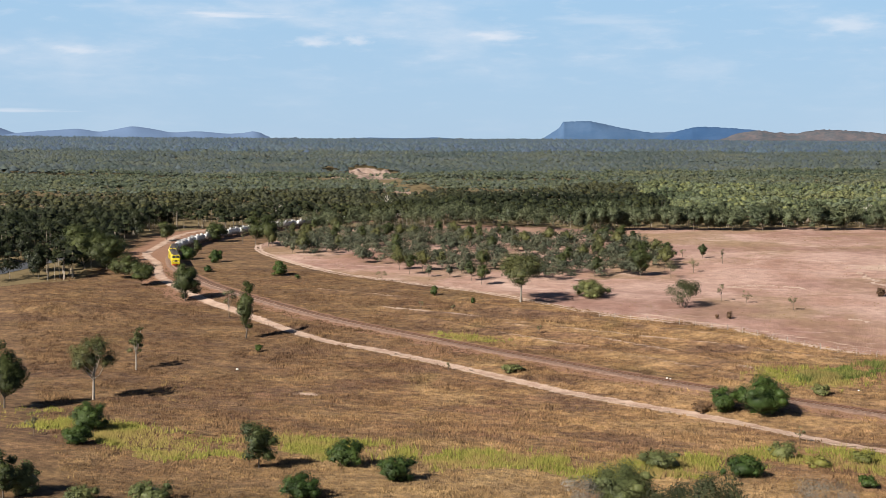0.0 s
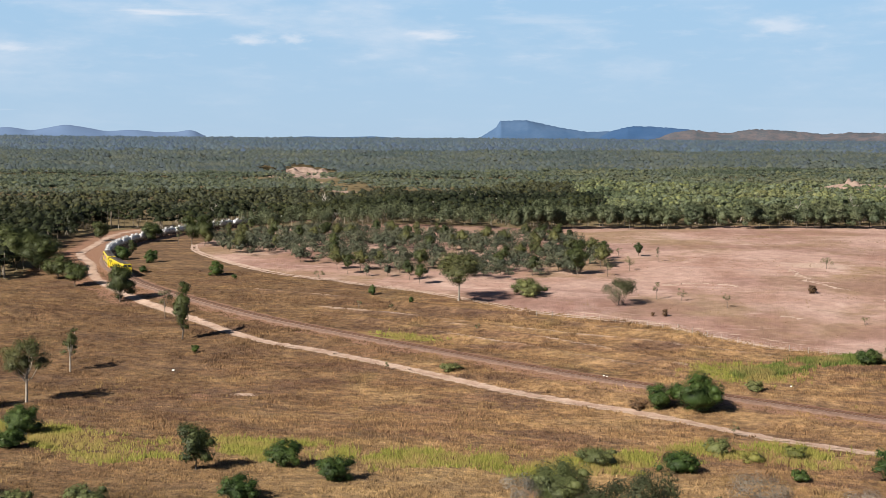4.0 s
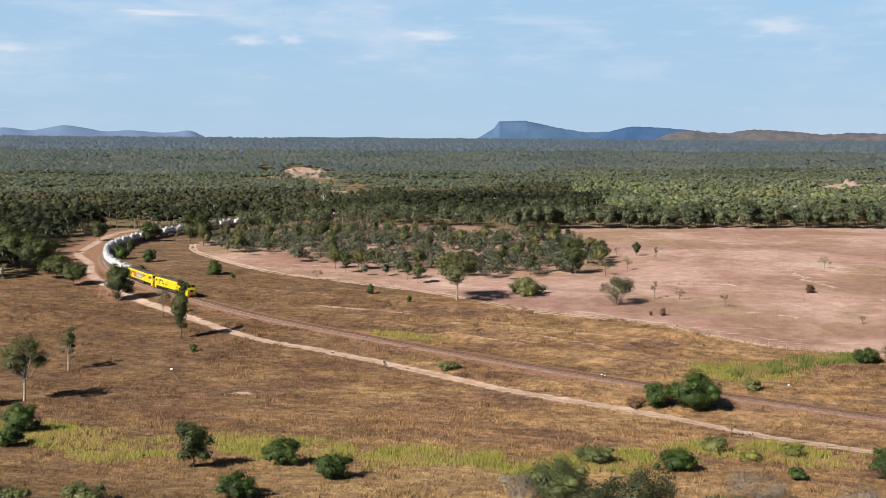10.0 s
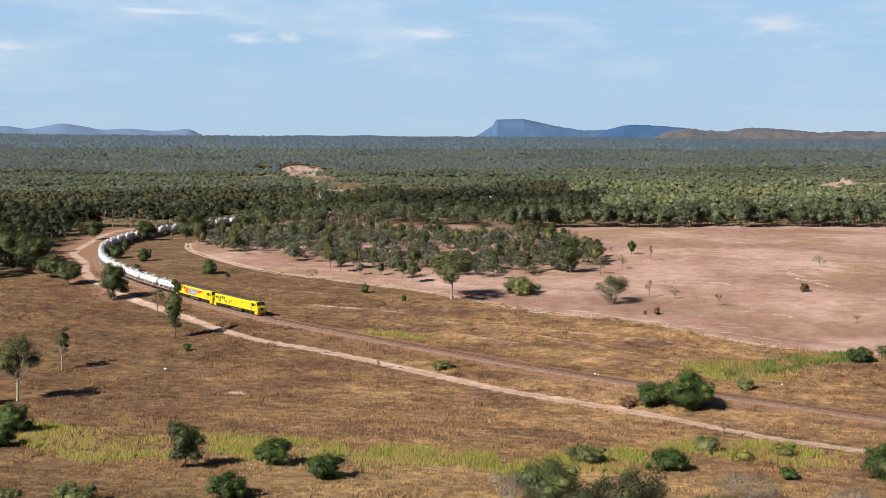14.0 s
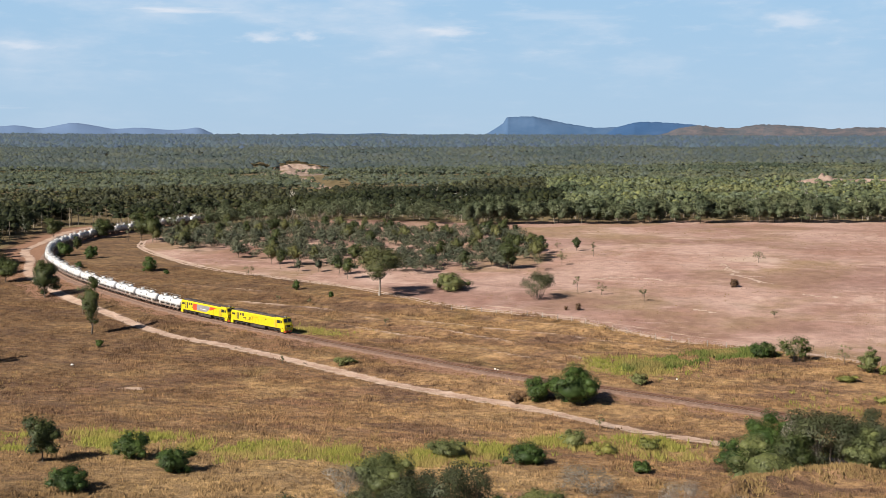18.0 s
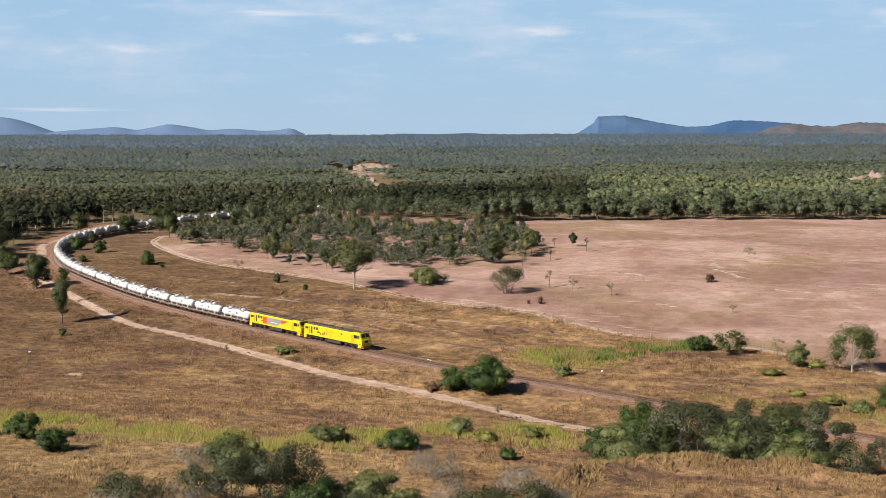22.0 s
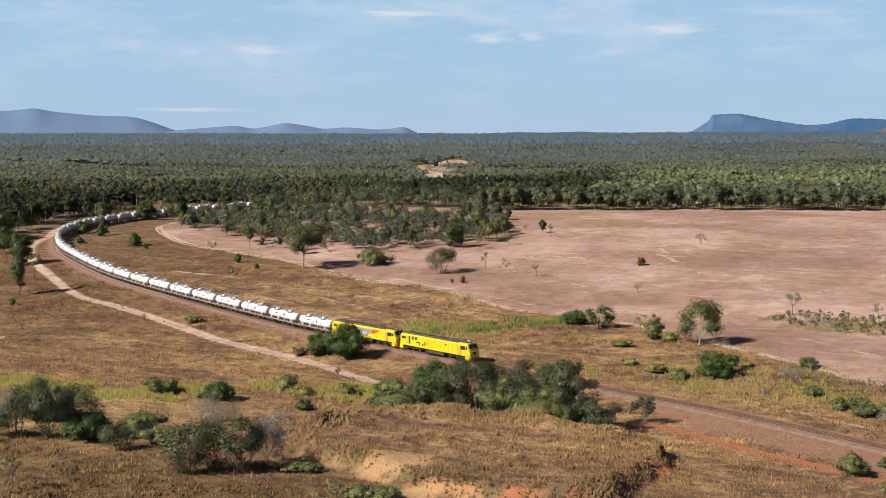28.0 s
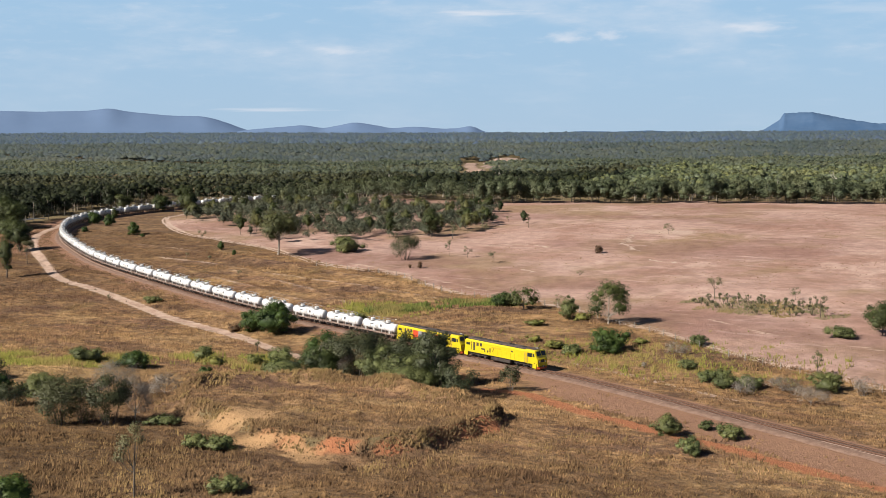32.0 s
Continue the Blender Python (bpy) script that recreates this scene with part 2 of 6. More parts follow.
def ground_material():
    m, nt, b = shader("pasture_ground")
    pos = node(nt, "NewGeometry").outputs["Position"]
    edge = grain(nt, pos, 0.35, 5, 0.7)

    def mask(layer, lo=0.35, hi=0.65, ragged=0.55):
        v = node(nt, "Attribute")
        v.attribute_name = layer
        return span(nt, times(nt, v.outputs["Fac"], times(nt, times(nt, edge, 0.5, "SUBTRACT"), ragged), "ADD"), lo, hi)

    c = grass_colour(nt, pos)
    fine = grain(nt, pos, 1.7, 6, 0.75)
    drift = grain(nt, pos, 0.030, 6, 0.62)
    soil = blend(nt, span(nt, drift, 0.34, 0.66), (0.315, 0.182, 0.130), (0.450, 0.300, 0.232))
    soil = blend(nt, times(nt, span(nt, grain(nt, pos, 0.055, 7, 0.68, (1.3, 0.8, 1.0)), 0.52, 0.68), 0.6), soil, (0.56, 0.40, 0.31))
    soil = blend(nt, times(nt, span(nt, grain(nt, pos, 0.022, 5, 0.65), 0.48, 0.62), 0.75), soil, (0.25, 0.165, 0.085))
    soil = blend(nt, times(nt, span(nt, grain(nt, pos, 0.013, 5, 0.6, (0.8, 1.7, 1.0)), 0.50, 0.62), 0.55), soil, (0.245, 0.135, 0.105))
    soil = blend(nt, times(nt, span(nt, grain(nt, pos, 0.10, 6, 0.7, (0.35, 1.9, 1.0)), 0.57, 0.70), 0.55), soil, (0.57, 0.42, 0.34))
    soil = blend(nt, 1.0, soil, blend(nt, span(nt, grain(nt, pos, 0.28, 5, 0.7), 0.35, 0.65), (0.84, 0.83, 0.82), (1.10, 1.10, 1.10)), "MULTIPLY")
    soil = blend(nt, 1.0, soil, blend(nt, fine, (0.72, 0.72, 0.72), (1.25, 1.25, 1.25)), "MULTIPLY")
    c = blend(nt, times(nt, mask("green", 0.15, 0.6, 0.9), 0.9), c, blend(nt, fine, (0.1444, 0.1406, 0.02888), (0.2508, 0.2318, 0.057)))
    soil = blend(nt, 1.0, soil, (0.82, 0.825, 0.885), "MULTIPLY")
    c = blend(nt, mask("soil"), c, soil)
    c = blend(nt, times(nt, mask("litter", 0.3, 0.8, 0.5), 0.85), c, blend(nt, fine, (0.08265, 0.06612, 0.03306), (0.1928, 0.1454, 0.07714)))
    c = blend(nt, times(nt, mask("worn", 0.3, 0.8, 0.8), 0.85), c, blend(nt, fine, (0.1672, 0.08512, 0.05314), (0.2875, 0.1642, 0.1119)))
    c = blend(nt, times(nt, mask("pale", 0.35, 0.75, 0.7), 0.9), c, blend(nt, fine, (0.3192, 0.2204, 0.1672), (0.4712, 0.3572, 0.2888)))
    c = blend(nt, times(nt, mask("ochre", 0.35, 0.75, 0.9), 0.9), c, blend(nt, fine, (0.228, 0.07752, 0.038), (0.3496, 0.1482, 0.0722)))
    c = blend(nt, times(nt, mask("clay", 0.35, 0.75, 0.9), 0.9), c, blend(nt, fine, (0.2538, 0.144, 0.0713), (0.3996, 0.2537, 0.1288)))
    nt.links.new(c, b.inputs["Base Color"])
    b.inputs["Roughness"].default_value = 0.95
    b.inputs["Specular IOR Level"].default_value = 0.15
    bump = node(nt, "Bump", Height=grain(nt, pos, 1.1, 6, 0.75), Strength=0.9, Distance=0.35)
    nt.links.new(bump.outputs[0], b.inputs["Normal"])
    return m


def grass_material(name, green=None):
    m, nt, b = shader(name)
    geo = node(nt, "NewGeometry")
    rnd = geo.outputs["Random Per Island"]
    if green:
        c = blend(nt, rnd, green[0], green[1])
        c = blend(nt, times(nt, span(nt, grain(nt, geo.outputs["Position"], 0.12, 3), 0.42, 0.62), 0.6), c, (0.25, 0.17, 0.07))
    else:
        c = grass_colour(nt, geo.outputs["Position"])
        c = blend(nt, 1.0, c, blend(nt, rnd, (0.82, 0.81, 0.80), (1.15, 1.13, 1.09)), "MULTIPLY")
    nt.links.new(c, b.inputs["Base Color"])
    b.inputs["Roughness"].default_value = 0.9
    b.inputs["Specular IOR Level"].default_value = 0.1
    tr = node(nt, "BsdfTranslucent", Color=c)
    mx = node(nt, "MixShader", Fac=0.12)
    nt.links.new(b.outputs[0], mx.inputs[1])
    nt.links.new(tr.outputs[0], mx.inputs[2])
    nt.links.new(mx.outputs[0], nt.nodes["Material Output"].inputs["Surface"])
    return m


def leaf_material(name, dark, light, per_object=0.35):
    m, nt, b = shader(name)
    geo = node(nt, "NewGeometry")
    c = blend(nt, geo.outputs["Random Per Island"], dark, light)
    obj = node(nt, "ObjectInfo").outputs["Random"]
    c = blend(nt, times(nt, obj, per_object), c, (light[0] * 1.1, light[1] * 0.92, light[2] * 0.9))
    # one crown differs from the next, and stands from patches of woodland
    c = blend(nt, times(nt, span(nt, grain(nt, geo.outputs["Position"], 0.13, 2), 0.45, 0.62), 0.6), c, (dark[0] * 0.8, dark[1] * 0.85, dark[2] * 0.9))
    c = blend(nt, times(nt, span(nt, grain(nt, geo.outputs["Position"], 0.011, 3), 0.5, 0.68), 0.25), c, (light[0] * 1.2, light[1] * 1.05, light[2] * 0.95))
    nt.links.new(c, b.inputs["Base Color"])
    b.inputs["Roughness"].default_value = 0.55
    b.inputs["Specular IOR Level"].default_value = 0.25
    tr = node(nt, "BsdfTranslucent", Color=c)
    mx = node(nt, "MixShader", Fac=0.15)
    nt.links.new(b.outputs[0], mx.inputs[1])
    nt.links.new(tr.outputs[0], mx.inputs[2])
    nt.links.new(mx.outputs[0], nt.nodes["Material Output"].inputs["Surface"])
    return m


def woods_material(name, dark, light, patch=0.8, leaf=0.7, soft=0.0):
    """Canopy whose crowns differ one from the next, in stands of lighter and darker trees."""
    m, nt, b = shader(name)
    geo = node(nt, "NewGeometry")
    crown = node(nt, "Attribute")
    crown.attribute_name = "crown"
    mixed = times(nt, times(nt, crown.outputs["Fac"], 0.80), times(nt, geo.outputs["Random Per Island"], 0.20), "ADD")
    c = blend(nt, mixed, dark, light)
    hue = times(nt, times(nt, crown.outputs["Fac"], 5.7), 1.0, "MODULO")
    c = blend(nt, times(nt, span(nt, hue, 0.62, 0.75), 0.55), c, (light[0] * 0.80, light[1] * 0.84, light[2] * 1.25))
    c = blend(nt, times(nt, span(nt, hue, 0.30, 0.18), 0.5), c, (light[0] * 1.12, light[1] * 0.98, light[2] * 0.66))
    stand = grain(nt, geo.outputs["Position"], 0.0075, 5, 0.66)
    c = blend(nt, times(nt, span(nt, stand, 0.52, 0.64), patch), c, (light[0] * 1.18, light[1] * 1.04, light[2] * 0.92))
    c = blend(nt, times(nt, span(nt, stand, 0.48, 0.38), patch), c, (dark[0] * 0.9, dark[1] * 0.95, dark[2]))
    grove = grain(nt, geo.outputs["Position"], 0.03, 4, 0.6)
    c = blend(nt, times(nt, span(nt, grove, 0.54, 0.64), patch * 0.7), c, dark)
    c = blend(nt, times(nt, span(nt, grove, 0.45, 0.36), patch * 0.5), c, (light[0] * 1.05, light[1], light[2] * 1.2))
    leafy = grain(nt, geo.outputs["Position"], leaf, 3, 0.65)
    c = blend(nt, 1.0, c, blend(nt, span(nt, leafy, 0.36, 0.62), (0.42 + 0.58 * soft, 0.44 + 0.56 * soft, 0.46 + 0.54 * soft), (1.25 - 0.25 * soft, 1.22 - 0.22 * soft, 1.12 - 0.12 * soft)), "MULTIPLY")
    nt.links.new(c, b.inputs["Base Color"])
    nt.links.new(node(nt, "Bump", Height=leafy, Strength=0.9 - 0.7 * soft, Distance=0.7 / leaf).outputs[0], b.inputs["Normal"])
    b.inputs["Roughness"].default_value = 0.7
    b.inputs["Specular IOR Level"].default_value = 0.12
    tr = node(nt, "BsdfTranslucent", Color=c)
    mx = node(nt, "MixShader", Fac=0.1)
    nt.links.new(b.outputs[0], mx.inputs[1])
    nt.links.new(tr.outputs[0], mx.inputs[2])
    nt.links.new(mx.outputs[0], nt.nodes["Material Output"].inputs["Surface"])
    return m


def plain(name, c1, c2, rough=0.6, metal=0.0, scale=2.0, bump=0.0, spec=0.4, streak=None, scale2=None):
    """A surface that wanders between two colours at two scales."""
    m, nt, b = shader(name)
    pos = node(nt, "TexCoord").outputs["Object"]
    f = times(nt, grain(nt, pos, scale, 5, 0.65, streak), times(nt, grain(nt, pos, scale2 or scale * 7, 4, 0.7), 0.5), "ADD")
    nt.links.new(blend(nt, span(nt, f, 0.5, 1.0), c1, c2), b.inputs["Base Color"])
    b.inputs["Roughness"].default_value, b.inputs["Metallic"].default_value = rough, metal
    b.inputs["Specular IOR Level"].default_value = spec
    if bump:
        nt.links.new(node(nt, "Bump", Height=f, Strength=0.6, Distance=bump).outputs[0], b.inputs["Normal"])
    return m


M_GROUND = ground_material()
M_GRASS = grass_material("dry_grass")
M_GREEN = grass_material("creek_grass", ((0.115, 0.118, 0.024), (0.225, 0.212, 0.048)))
M_HERB = grass_material("green_herbage", ((0.056, 0.076, 0.0176), (0.12, 0.14, 0.036)))
M_RANK = grass_material("rank_grass", ((0.096, 0.0576, 0.0304), (0.184, 0.116, 0.056)))
M_PALE = grass_material("regrowth_grass", ((0.12, 0.104, 0.056), (0.216, 0.18, 0.1)))
LEAF = {
    "gum": leaf_material("gum_leaves", (0.034, 0.04, 0.014), (0.104, 0.108, 0.036)),
    "branchy": leaf_material("branchy_gum_leaves", (0.02736, 0.0368, 0.01064), (0.08208, 0.0976, 0.02736)),
    "tree": leaf_material("dark_leaves", (0.018, 0.027, 0.008), (0.066, 0.08, 0.023)),
    "bush": leaf_material("green_leaves", (0.016, 0.034, 0.007), (0.064, 0.098, 0.02), 0.2),
    "olive": leaf_material("olive_leaves", (0.046, 0.058, 0.020), (0.150, 0.166, 0.058)),
    "grey": leaf_material("grey_leaves", (0.1092, 0.09912, 0.08232), (0.231, 0.21, 0.1806)),
    "sap": leaf_material("thin_leaves", (0.06888, 0.07224, 0.0336), (0.1596, 0.1546, 0.0756)),
    "yellow": leaf_material("yellow_leaves", (0.075, 0.082, 0.020), (0.200, 0.200, 0.048)),
    "rust": leaf_material("dead_leaves", (0.060, 0.034, 0.018), (0.160, 0.098, 0.050)),
    "stemmy": leaf_material("thicket_leaves", (0.026, 0.033, 0.014), (0.072, 0.080, 0.036)),
    "scrub": leaf_material("scrub_leaves", (0.03864, 0.0473, 0.02992), (0.1058, 0.117, 0.0704), 0.6),
    # dark green trees, their colour lowered further to stand for deep shade
    "roadside": leaf_material("shade_dark_tree_leaves", (0.0085, 0.01275, 0.0051), (0.0306, 0.03825, 0.0136)),
    "edge": leaf_material("edge_leaves", (0.036, 0.048, 0.025), (0.112, 0.13, 0.066)),
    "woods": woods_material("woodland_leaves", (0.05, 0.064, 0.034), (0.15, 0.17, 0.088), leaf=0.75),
    # same dark trees from afar, shade among the crowns put into the colour
    "roadside_far": woods_material("shade_dark_woodland_leaves", (0.00935, 0.01275, 0.00595), (0.0323, 0.0391, 0.01615), leaf=0.75),
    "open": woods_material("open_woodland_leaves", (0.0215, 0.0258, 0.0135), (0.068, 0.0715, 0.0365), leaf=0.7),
    # bluer with distance: aerial haze is put into these leaf colours
    "far": woods_material("haze_tinted_far_leaves", (0.046, 0.06, 0.04), (0.106, 0.122, 0.08), leaf=0.5, soft=0.25),
    "farther": woods_material("haze_tinted_distant_leaves", (0.050, 0.064, 0.060), (0.078, 0.094, 0.082), leaf=0.32, soft=0.75),
    "horizon": woods_material("haze_tinted_horizon_leaves", (0.060, 0.086, 0.108), (0.074, 0.100, 0.120), leaf=0.16, soft=0.85),
}
M_BARK = plain("pale_bark", (0.1326, 0.1092, 0.0858), (0.3276, 0.2808, 0.234), 0.85, scale=1.2, streak=(1, 1, 0.3))
M_BARK_DARK = plain("dark_bark", (0.0546, 0.0429, 0.03276), (0.156, 0.1248, 0.0975), 0.9, scale=1.5, streak=(1, 1, 0.3))
M_DEAD = plain("bleached_wood", (0.24, 0.21, 0.185), (0.42, 0.385, 0.345), 0.85, scale=1.2, streak=(1, 1, 0.3))
M_BALLAST = plain("ballast", (0.101, 0.06118, 0.04618), (0.1789, 0.1183, 0.09117), 0.95, scale=1.2, bump=0.06, scale2=11, spec=0.15)
M_RAIL = plain("rusty_rail", (0.070, 0.036, 0.024), (0.130, 0.070, 0.048), 0.8, 0.0, scale=0.7, spec=0.1)
M_SLEEPER = plain("weathered_sleeper", (0.1535, 0.09914, 0.07675), (0.2558, 0.1791, 0.1439), 0.9, scale=3)
M_TRACK = plain("dirt_track", (0.2574, 0.1677, 0.1248), (0.4212, 0.312, 0.2457), 0.95, scale=0.25, scale2=2.6, bump=0.05, spec=0.12)
M_DUG = plain("dug_earth", (0.150, 0.104, 0.084), (0.290, 0.218, 0.182), 0.95, scale=0.12, scale2=0.6, bump=0.5, spec=0.1)
M_SAND = plain("sandy_earth", (0.21, 0.138, 0.104), (0.345, 0.250, 0.200), 0.95, scale=0.05, scale2=0.5, bump=0.3, spec=0.1)
M_SCAR = plain("eroded_clay", (0.2964, 0.2028, 0.156), (0.4524, 0.351, 0.2925), 0.95, scale=0.4, scale2=2.5, bump=0.1, spec=0.1)
M_ASPHALT = plain("asphalt", (0.0351, 0.03744, 0.0429), (0.078, 0.0819, 0.0897), 0.6, scale=0.3, scale2=4)
M_PAINT_LINE = plain("road_paint", (0.55, 0.55, 0.53), (0.8, 0.8, 0.78), 0.6)
M_POST = plain("grey_post", (0.1248, 0.1092, 0.0936), (0.312, 0.2808, 0.2418), 0.85, scale=4)
# blue of mesa, butte and range is distance haze painted into the rock
M_MESA = plain("haze_blue_mountain", (0.0444, 0.08732, 0.1643), (0.06512, 0.1095, 0.188), 0.9, scale=0.006, scale2=0.03, spec=0.05)
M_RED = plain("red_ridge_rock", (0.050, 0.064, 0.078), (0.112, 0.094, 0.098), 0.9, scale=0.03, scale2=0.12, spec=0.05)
M_BUTTE = plain("haze_blue_butte", (0.030, 0.070, 0.150), (0.042, 0.084, 0.168), 0.9, scale=0.006, scale2=0.03, spec=0.05)
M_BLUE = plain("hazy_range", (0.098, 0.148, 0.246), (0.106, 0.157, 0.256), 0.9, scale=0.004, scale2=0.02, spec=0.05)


# ---- land ----
YS = (-440.0, 66.0, 123.2, 154.0, 179.3, 198.0, 211.2, 222.2, 233.2, 253.0, 280.5, 297.0, 312.4, 341.0, 385.0, 440.0, 495.0, 770.0, 990.0, 4700.0)
ZS = (-2.2, -1.65, -1.98, -2.64, -3.74, -4.18, -4.07, -3.41, -2.53, -1.32, 0.33, 1.65, 2.42, 3.74, 6.16, 8.03, 8.8, 9.35, 9.9, 31.0)


def smooth(v, lo, hi):
    u = np.clip((np.asarray(v, float) - lo) / (np.asarray(hi) - lo), 0, 1)
    return u * u * (3 - 2 * u)


def base_height(x, y):
    x, y = np.asarray(x, float), np.asarray(y, float)
    z = np.interp(y, YS, ZS)
    w = smooth(-154 - x, 0, 77)
    cap = np.minimum(z, 3.5 + np.maximum(y - 330, 0) * 0.004)
    z = np.where(y < 990, z * (1 - w) + cap * w, z)
    z = z - 13 * np.exp(-((x + 565) ** 2 + (y - 1340) ** 2) / 430 ** 2)          # a shallow valley in the woodland
    return z + 9.0 * smooth(-x, 1800, 3300) * smooth(y, 1200, 3000)


def value_noise(x, y, cell, seed=0):
    """Smooth noise from 0 to 1 with the given cell in metres."""
    x, y = np.asarray(x, float) / cell, np.asarray(y, float) / cell
    i, j = np.floor(x).astype(np.int64), np.floor(y).astype(np.int64)
    u, v = smooth(x - i, 0, 1), smooth(y - j, 0, 1)

    def lattice(p, q):
        h = (p * 374761393 + q * 668265263 + seed * 974711) & 0x7FFFFFFF
        h = ((h ^ (h >> 13)) * 1274126177) & 0x7FFFFFFF
        return ((h ^ (h >> 16)) & 0xFFFF) / 65535.0

    return (lattice(i, j) * (1 - u) + lattice(i + 1, j) * u) * (1 - v) + (lattice(i, j + 1) * (1 - u) + lattice(i + 1, j + 1) * u) * v


def spline(points, step=1.0):
    """A smooth line through points, with a place every step metres."""
    c = np.array(points, float)
    p = np.vstack([2 * c[0] - c[1], c, 2 * c[-1] - c[-2]])
    out = []
    for k in range(1, len(p) - 2):
        a0, b0, c0, d0 = p[k - 1:k + 3]
        for u in np.linspace(0, 1, 40, endpoint=False):
            out.append(0.5 * (2 * b0 + (c0 - a0) * u + (2 * a0 - 5 * b0 + 4 * c0 - d0) * u * u + (3 * b0 - a0 - 3 * c0 + d0) * u ** 3))
    out = np.array(out + [p[-2]])
    s = np.r_[0, np.cumsum(np.hypot(*np.diff(out, axis=0).T))]
    at = np.arange(0, s[-1], step)
    return np.c_[np.interp(at, s, out[:, 0]), np.interp(at, s, out[:, 1])]


def away(x, y, line):
    """Distance from places to a line of points."""
    x, y = np.asarray(x, float), np.asarray(y, float)
    best = np.full(x.shape, 1e9)
    for (ax, ay), (bx, by) in zip(line[:-1], line[1:]):
        dx, dy = bx - ax, by - ay
        u = np.clip(((x - ax) * dx + (y - ay) * dy) / (dx * dx + dy * dy + 1e-9), 0, 1)
        best = np.minimum(best, np.hypot(x - ax - u * dx, y - ay - u * dy))
    return best


def inside(x, y, poly):
    x, y = np.asarray(x, float), np.asarray(y, float)
    hit = np.zeros(x.shape, bool)
    for (ax, ay), (bx, by) in zip(poly, poly[1:] + poly[:1]):
        cross = (ay > y) != (by > y)
        hit ^= cross & (x < (bx - ax) * (y - ay) / (by - ay + 1e-12) + ax)
    return hit


RAIL_AT = [(330, 52), (240, 104), (170, 144.5), (111.7, 177.9), (88.5, 190.6), (60.5, 204.3), (30, 214.5), (0, 224), (-30, 232.3), (-54.3, 241.6),
           (-82.5, 253.6), (-108, 265), (-128, 275.2), (-148, 287.6), (-174, 305.6), (-194.5, 325), (-207, 340.5), (-221, 364), (-231, 390),
           (-237, 415), (-239.5, 440), (-239, 466), (-235, 500), (-225, 536), (-207, 575), (-182, 612), (-150, 645), (-112, 674), (-70, 700), (20, 745), (110, 790)]
RAIL = spline(RAIL_AT)
for _ in range(30):
    RAIL[1:-1] = (RAIL[:-2] + 2 * RAIL[1:-1] + RAIL[2:]) / 4
RAIL_S = np.r_[0, np.cumsum(np.hypot(*np.diff(RAIL, axis=0).T))]
RAIL_Z = base_height(RAIL[:, 0], RAIL[:, 1])
RAIL_Z = np.convolve(np.pad(RAIL_Z, 35, "edge"), np.ones(71) / 71, "valid") + 0.25      # formation level under the ballast
RAIL_COARSE = [tuple(p) for p in RAIL[::6]]

TRAIL = spline([(34, 192), (15.2, 198), (1.3, 202.5), (-7.7, 206.2), (-17.4, 211.5), (-36, 218.2), (-49.7, 223), (-62.8, 229), (-76.5, 235),
                (-91.5, 241.5), (-108, 247.5), (-118.7, 253), (-131, 261.5), (-150.8, 275.9), (-170, 290), (-189, 307), (-199.5, 320),
                (-213, 340), (-232, 364), (-250, 404), (-265, 441), (-268, 470)], 1.0)
FRONT = [(-300, 620), (-225, 440), (-211, 404), (-195, 376), (-172, 353), (-144, 333), (-114, 321), (-97, 315), (-80, 305), (-67, 297), (-53, 292), (-38, 288.5), (-25, 282.5), (-12, 274.5), (0, 269),
         (26, 264), (44, 252), (57, 246), (73, 235), (86, 229), (103, 221), (160, 193), (260, 140)]
BACK = [(-300, 430), (-225, 470), (-150, 462), (-106, 459), (-88, 474), (-68, 480), (-26, 497), (16, 511), (41, 519), (160, 560), (400, 640)]
HIGHWAY = [(-250, 262), (-249, 290), (-249, 320), (-250, 345), (-254, 366)]
CREEK = [(-150, 172), (-112, 166), (-93, 159), (-77, 169), (-58, 167), (-42, 176), (-34, 171), (-18, 181), (-7, 190), (8, 193), (20, 196)]
SPUR = [(48, 191.5), (55.5, 191), (71, 182), (92, 173), (115, 162.5), (140, 149)]
MOUND = [(13, 158), (17, 168), (24, 174.5), (38, 177.5), (50, 176.5), (60.5, 172.5), (63, 165), (61.5, 158), (62, 149), (57, 143.5), (48.5, 141.5), (39, 143.5), (31, 147), (20, 151)]
SCRUB = [(-212, 409), (-181, 371), (-164, 361), (-141, 350), (-119, 332), (-97, 324), (-83, 332), (-70, 346), (-57, 361), (-52, 372), (-70, 412), (-77, 424), (-100, 430), (-128, 434), (-173, 440), (-222, 478)]
HERB = [(-8, 245), (-2, 251), (2, 257), (8, 261), (14, 262)]
RIDGE = [(16, 159), (20, 166), (25, 170.5), (31, 173), (38, 173.8), (46, 172.8), (54, 171)]


BANKS = [[(-114, 287), (-93, 284), (-70, 277), (-49, 272), (-29, 268), (-5, 262)], [(-79, 277), (-61, 269.5), (-39, 260.5), (-26, 253), (-15, 245)],
         [(-100, 278), (-80, 268), (-58, 259), (-36, 250), (-22, 243)], [(-66, 288), (-45, 282), (-25, 275), (-8, 268)], [(-140, 305), (-112, 300), (-90, 296), (-72, 290)]]


def front_y(x):
    return np.interp(x, [p[0] for p in FRONT], [p[1] for p in FRONT])


def back_y(x):
    return np.interp(x, [p[0] for p in BACK], [p[1] for p in BACK])


def mound_side(x, y):
    d = away(x, y, MOUND + MOUND[:1])
    return np.where(inside(x, y, MOUND), d, -d)


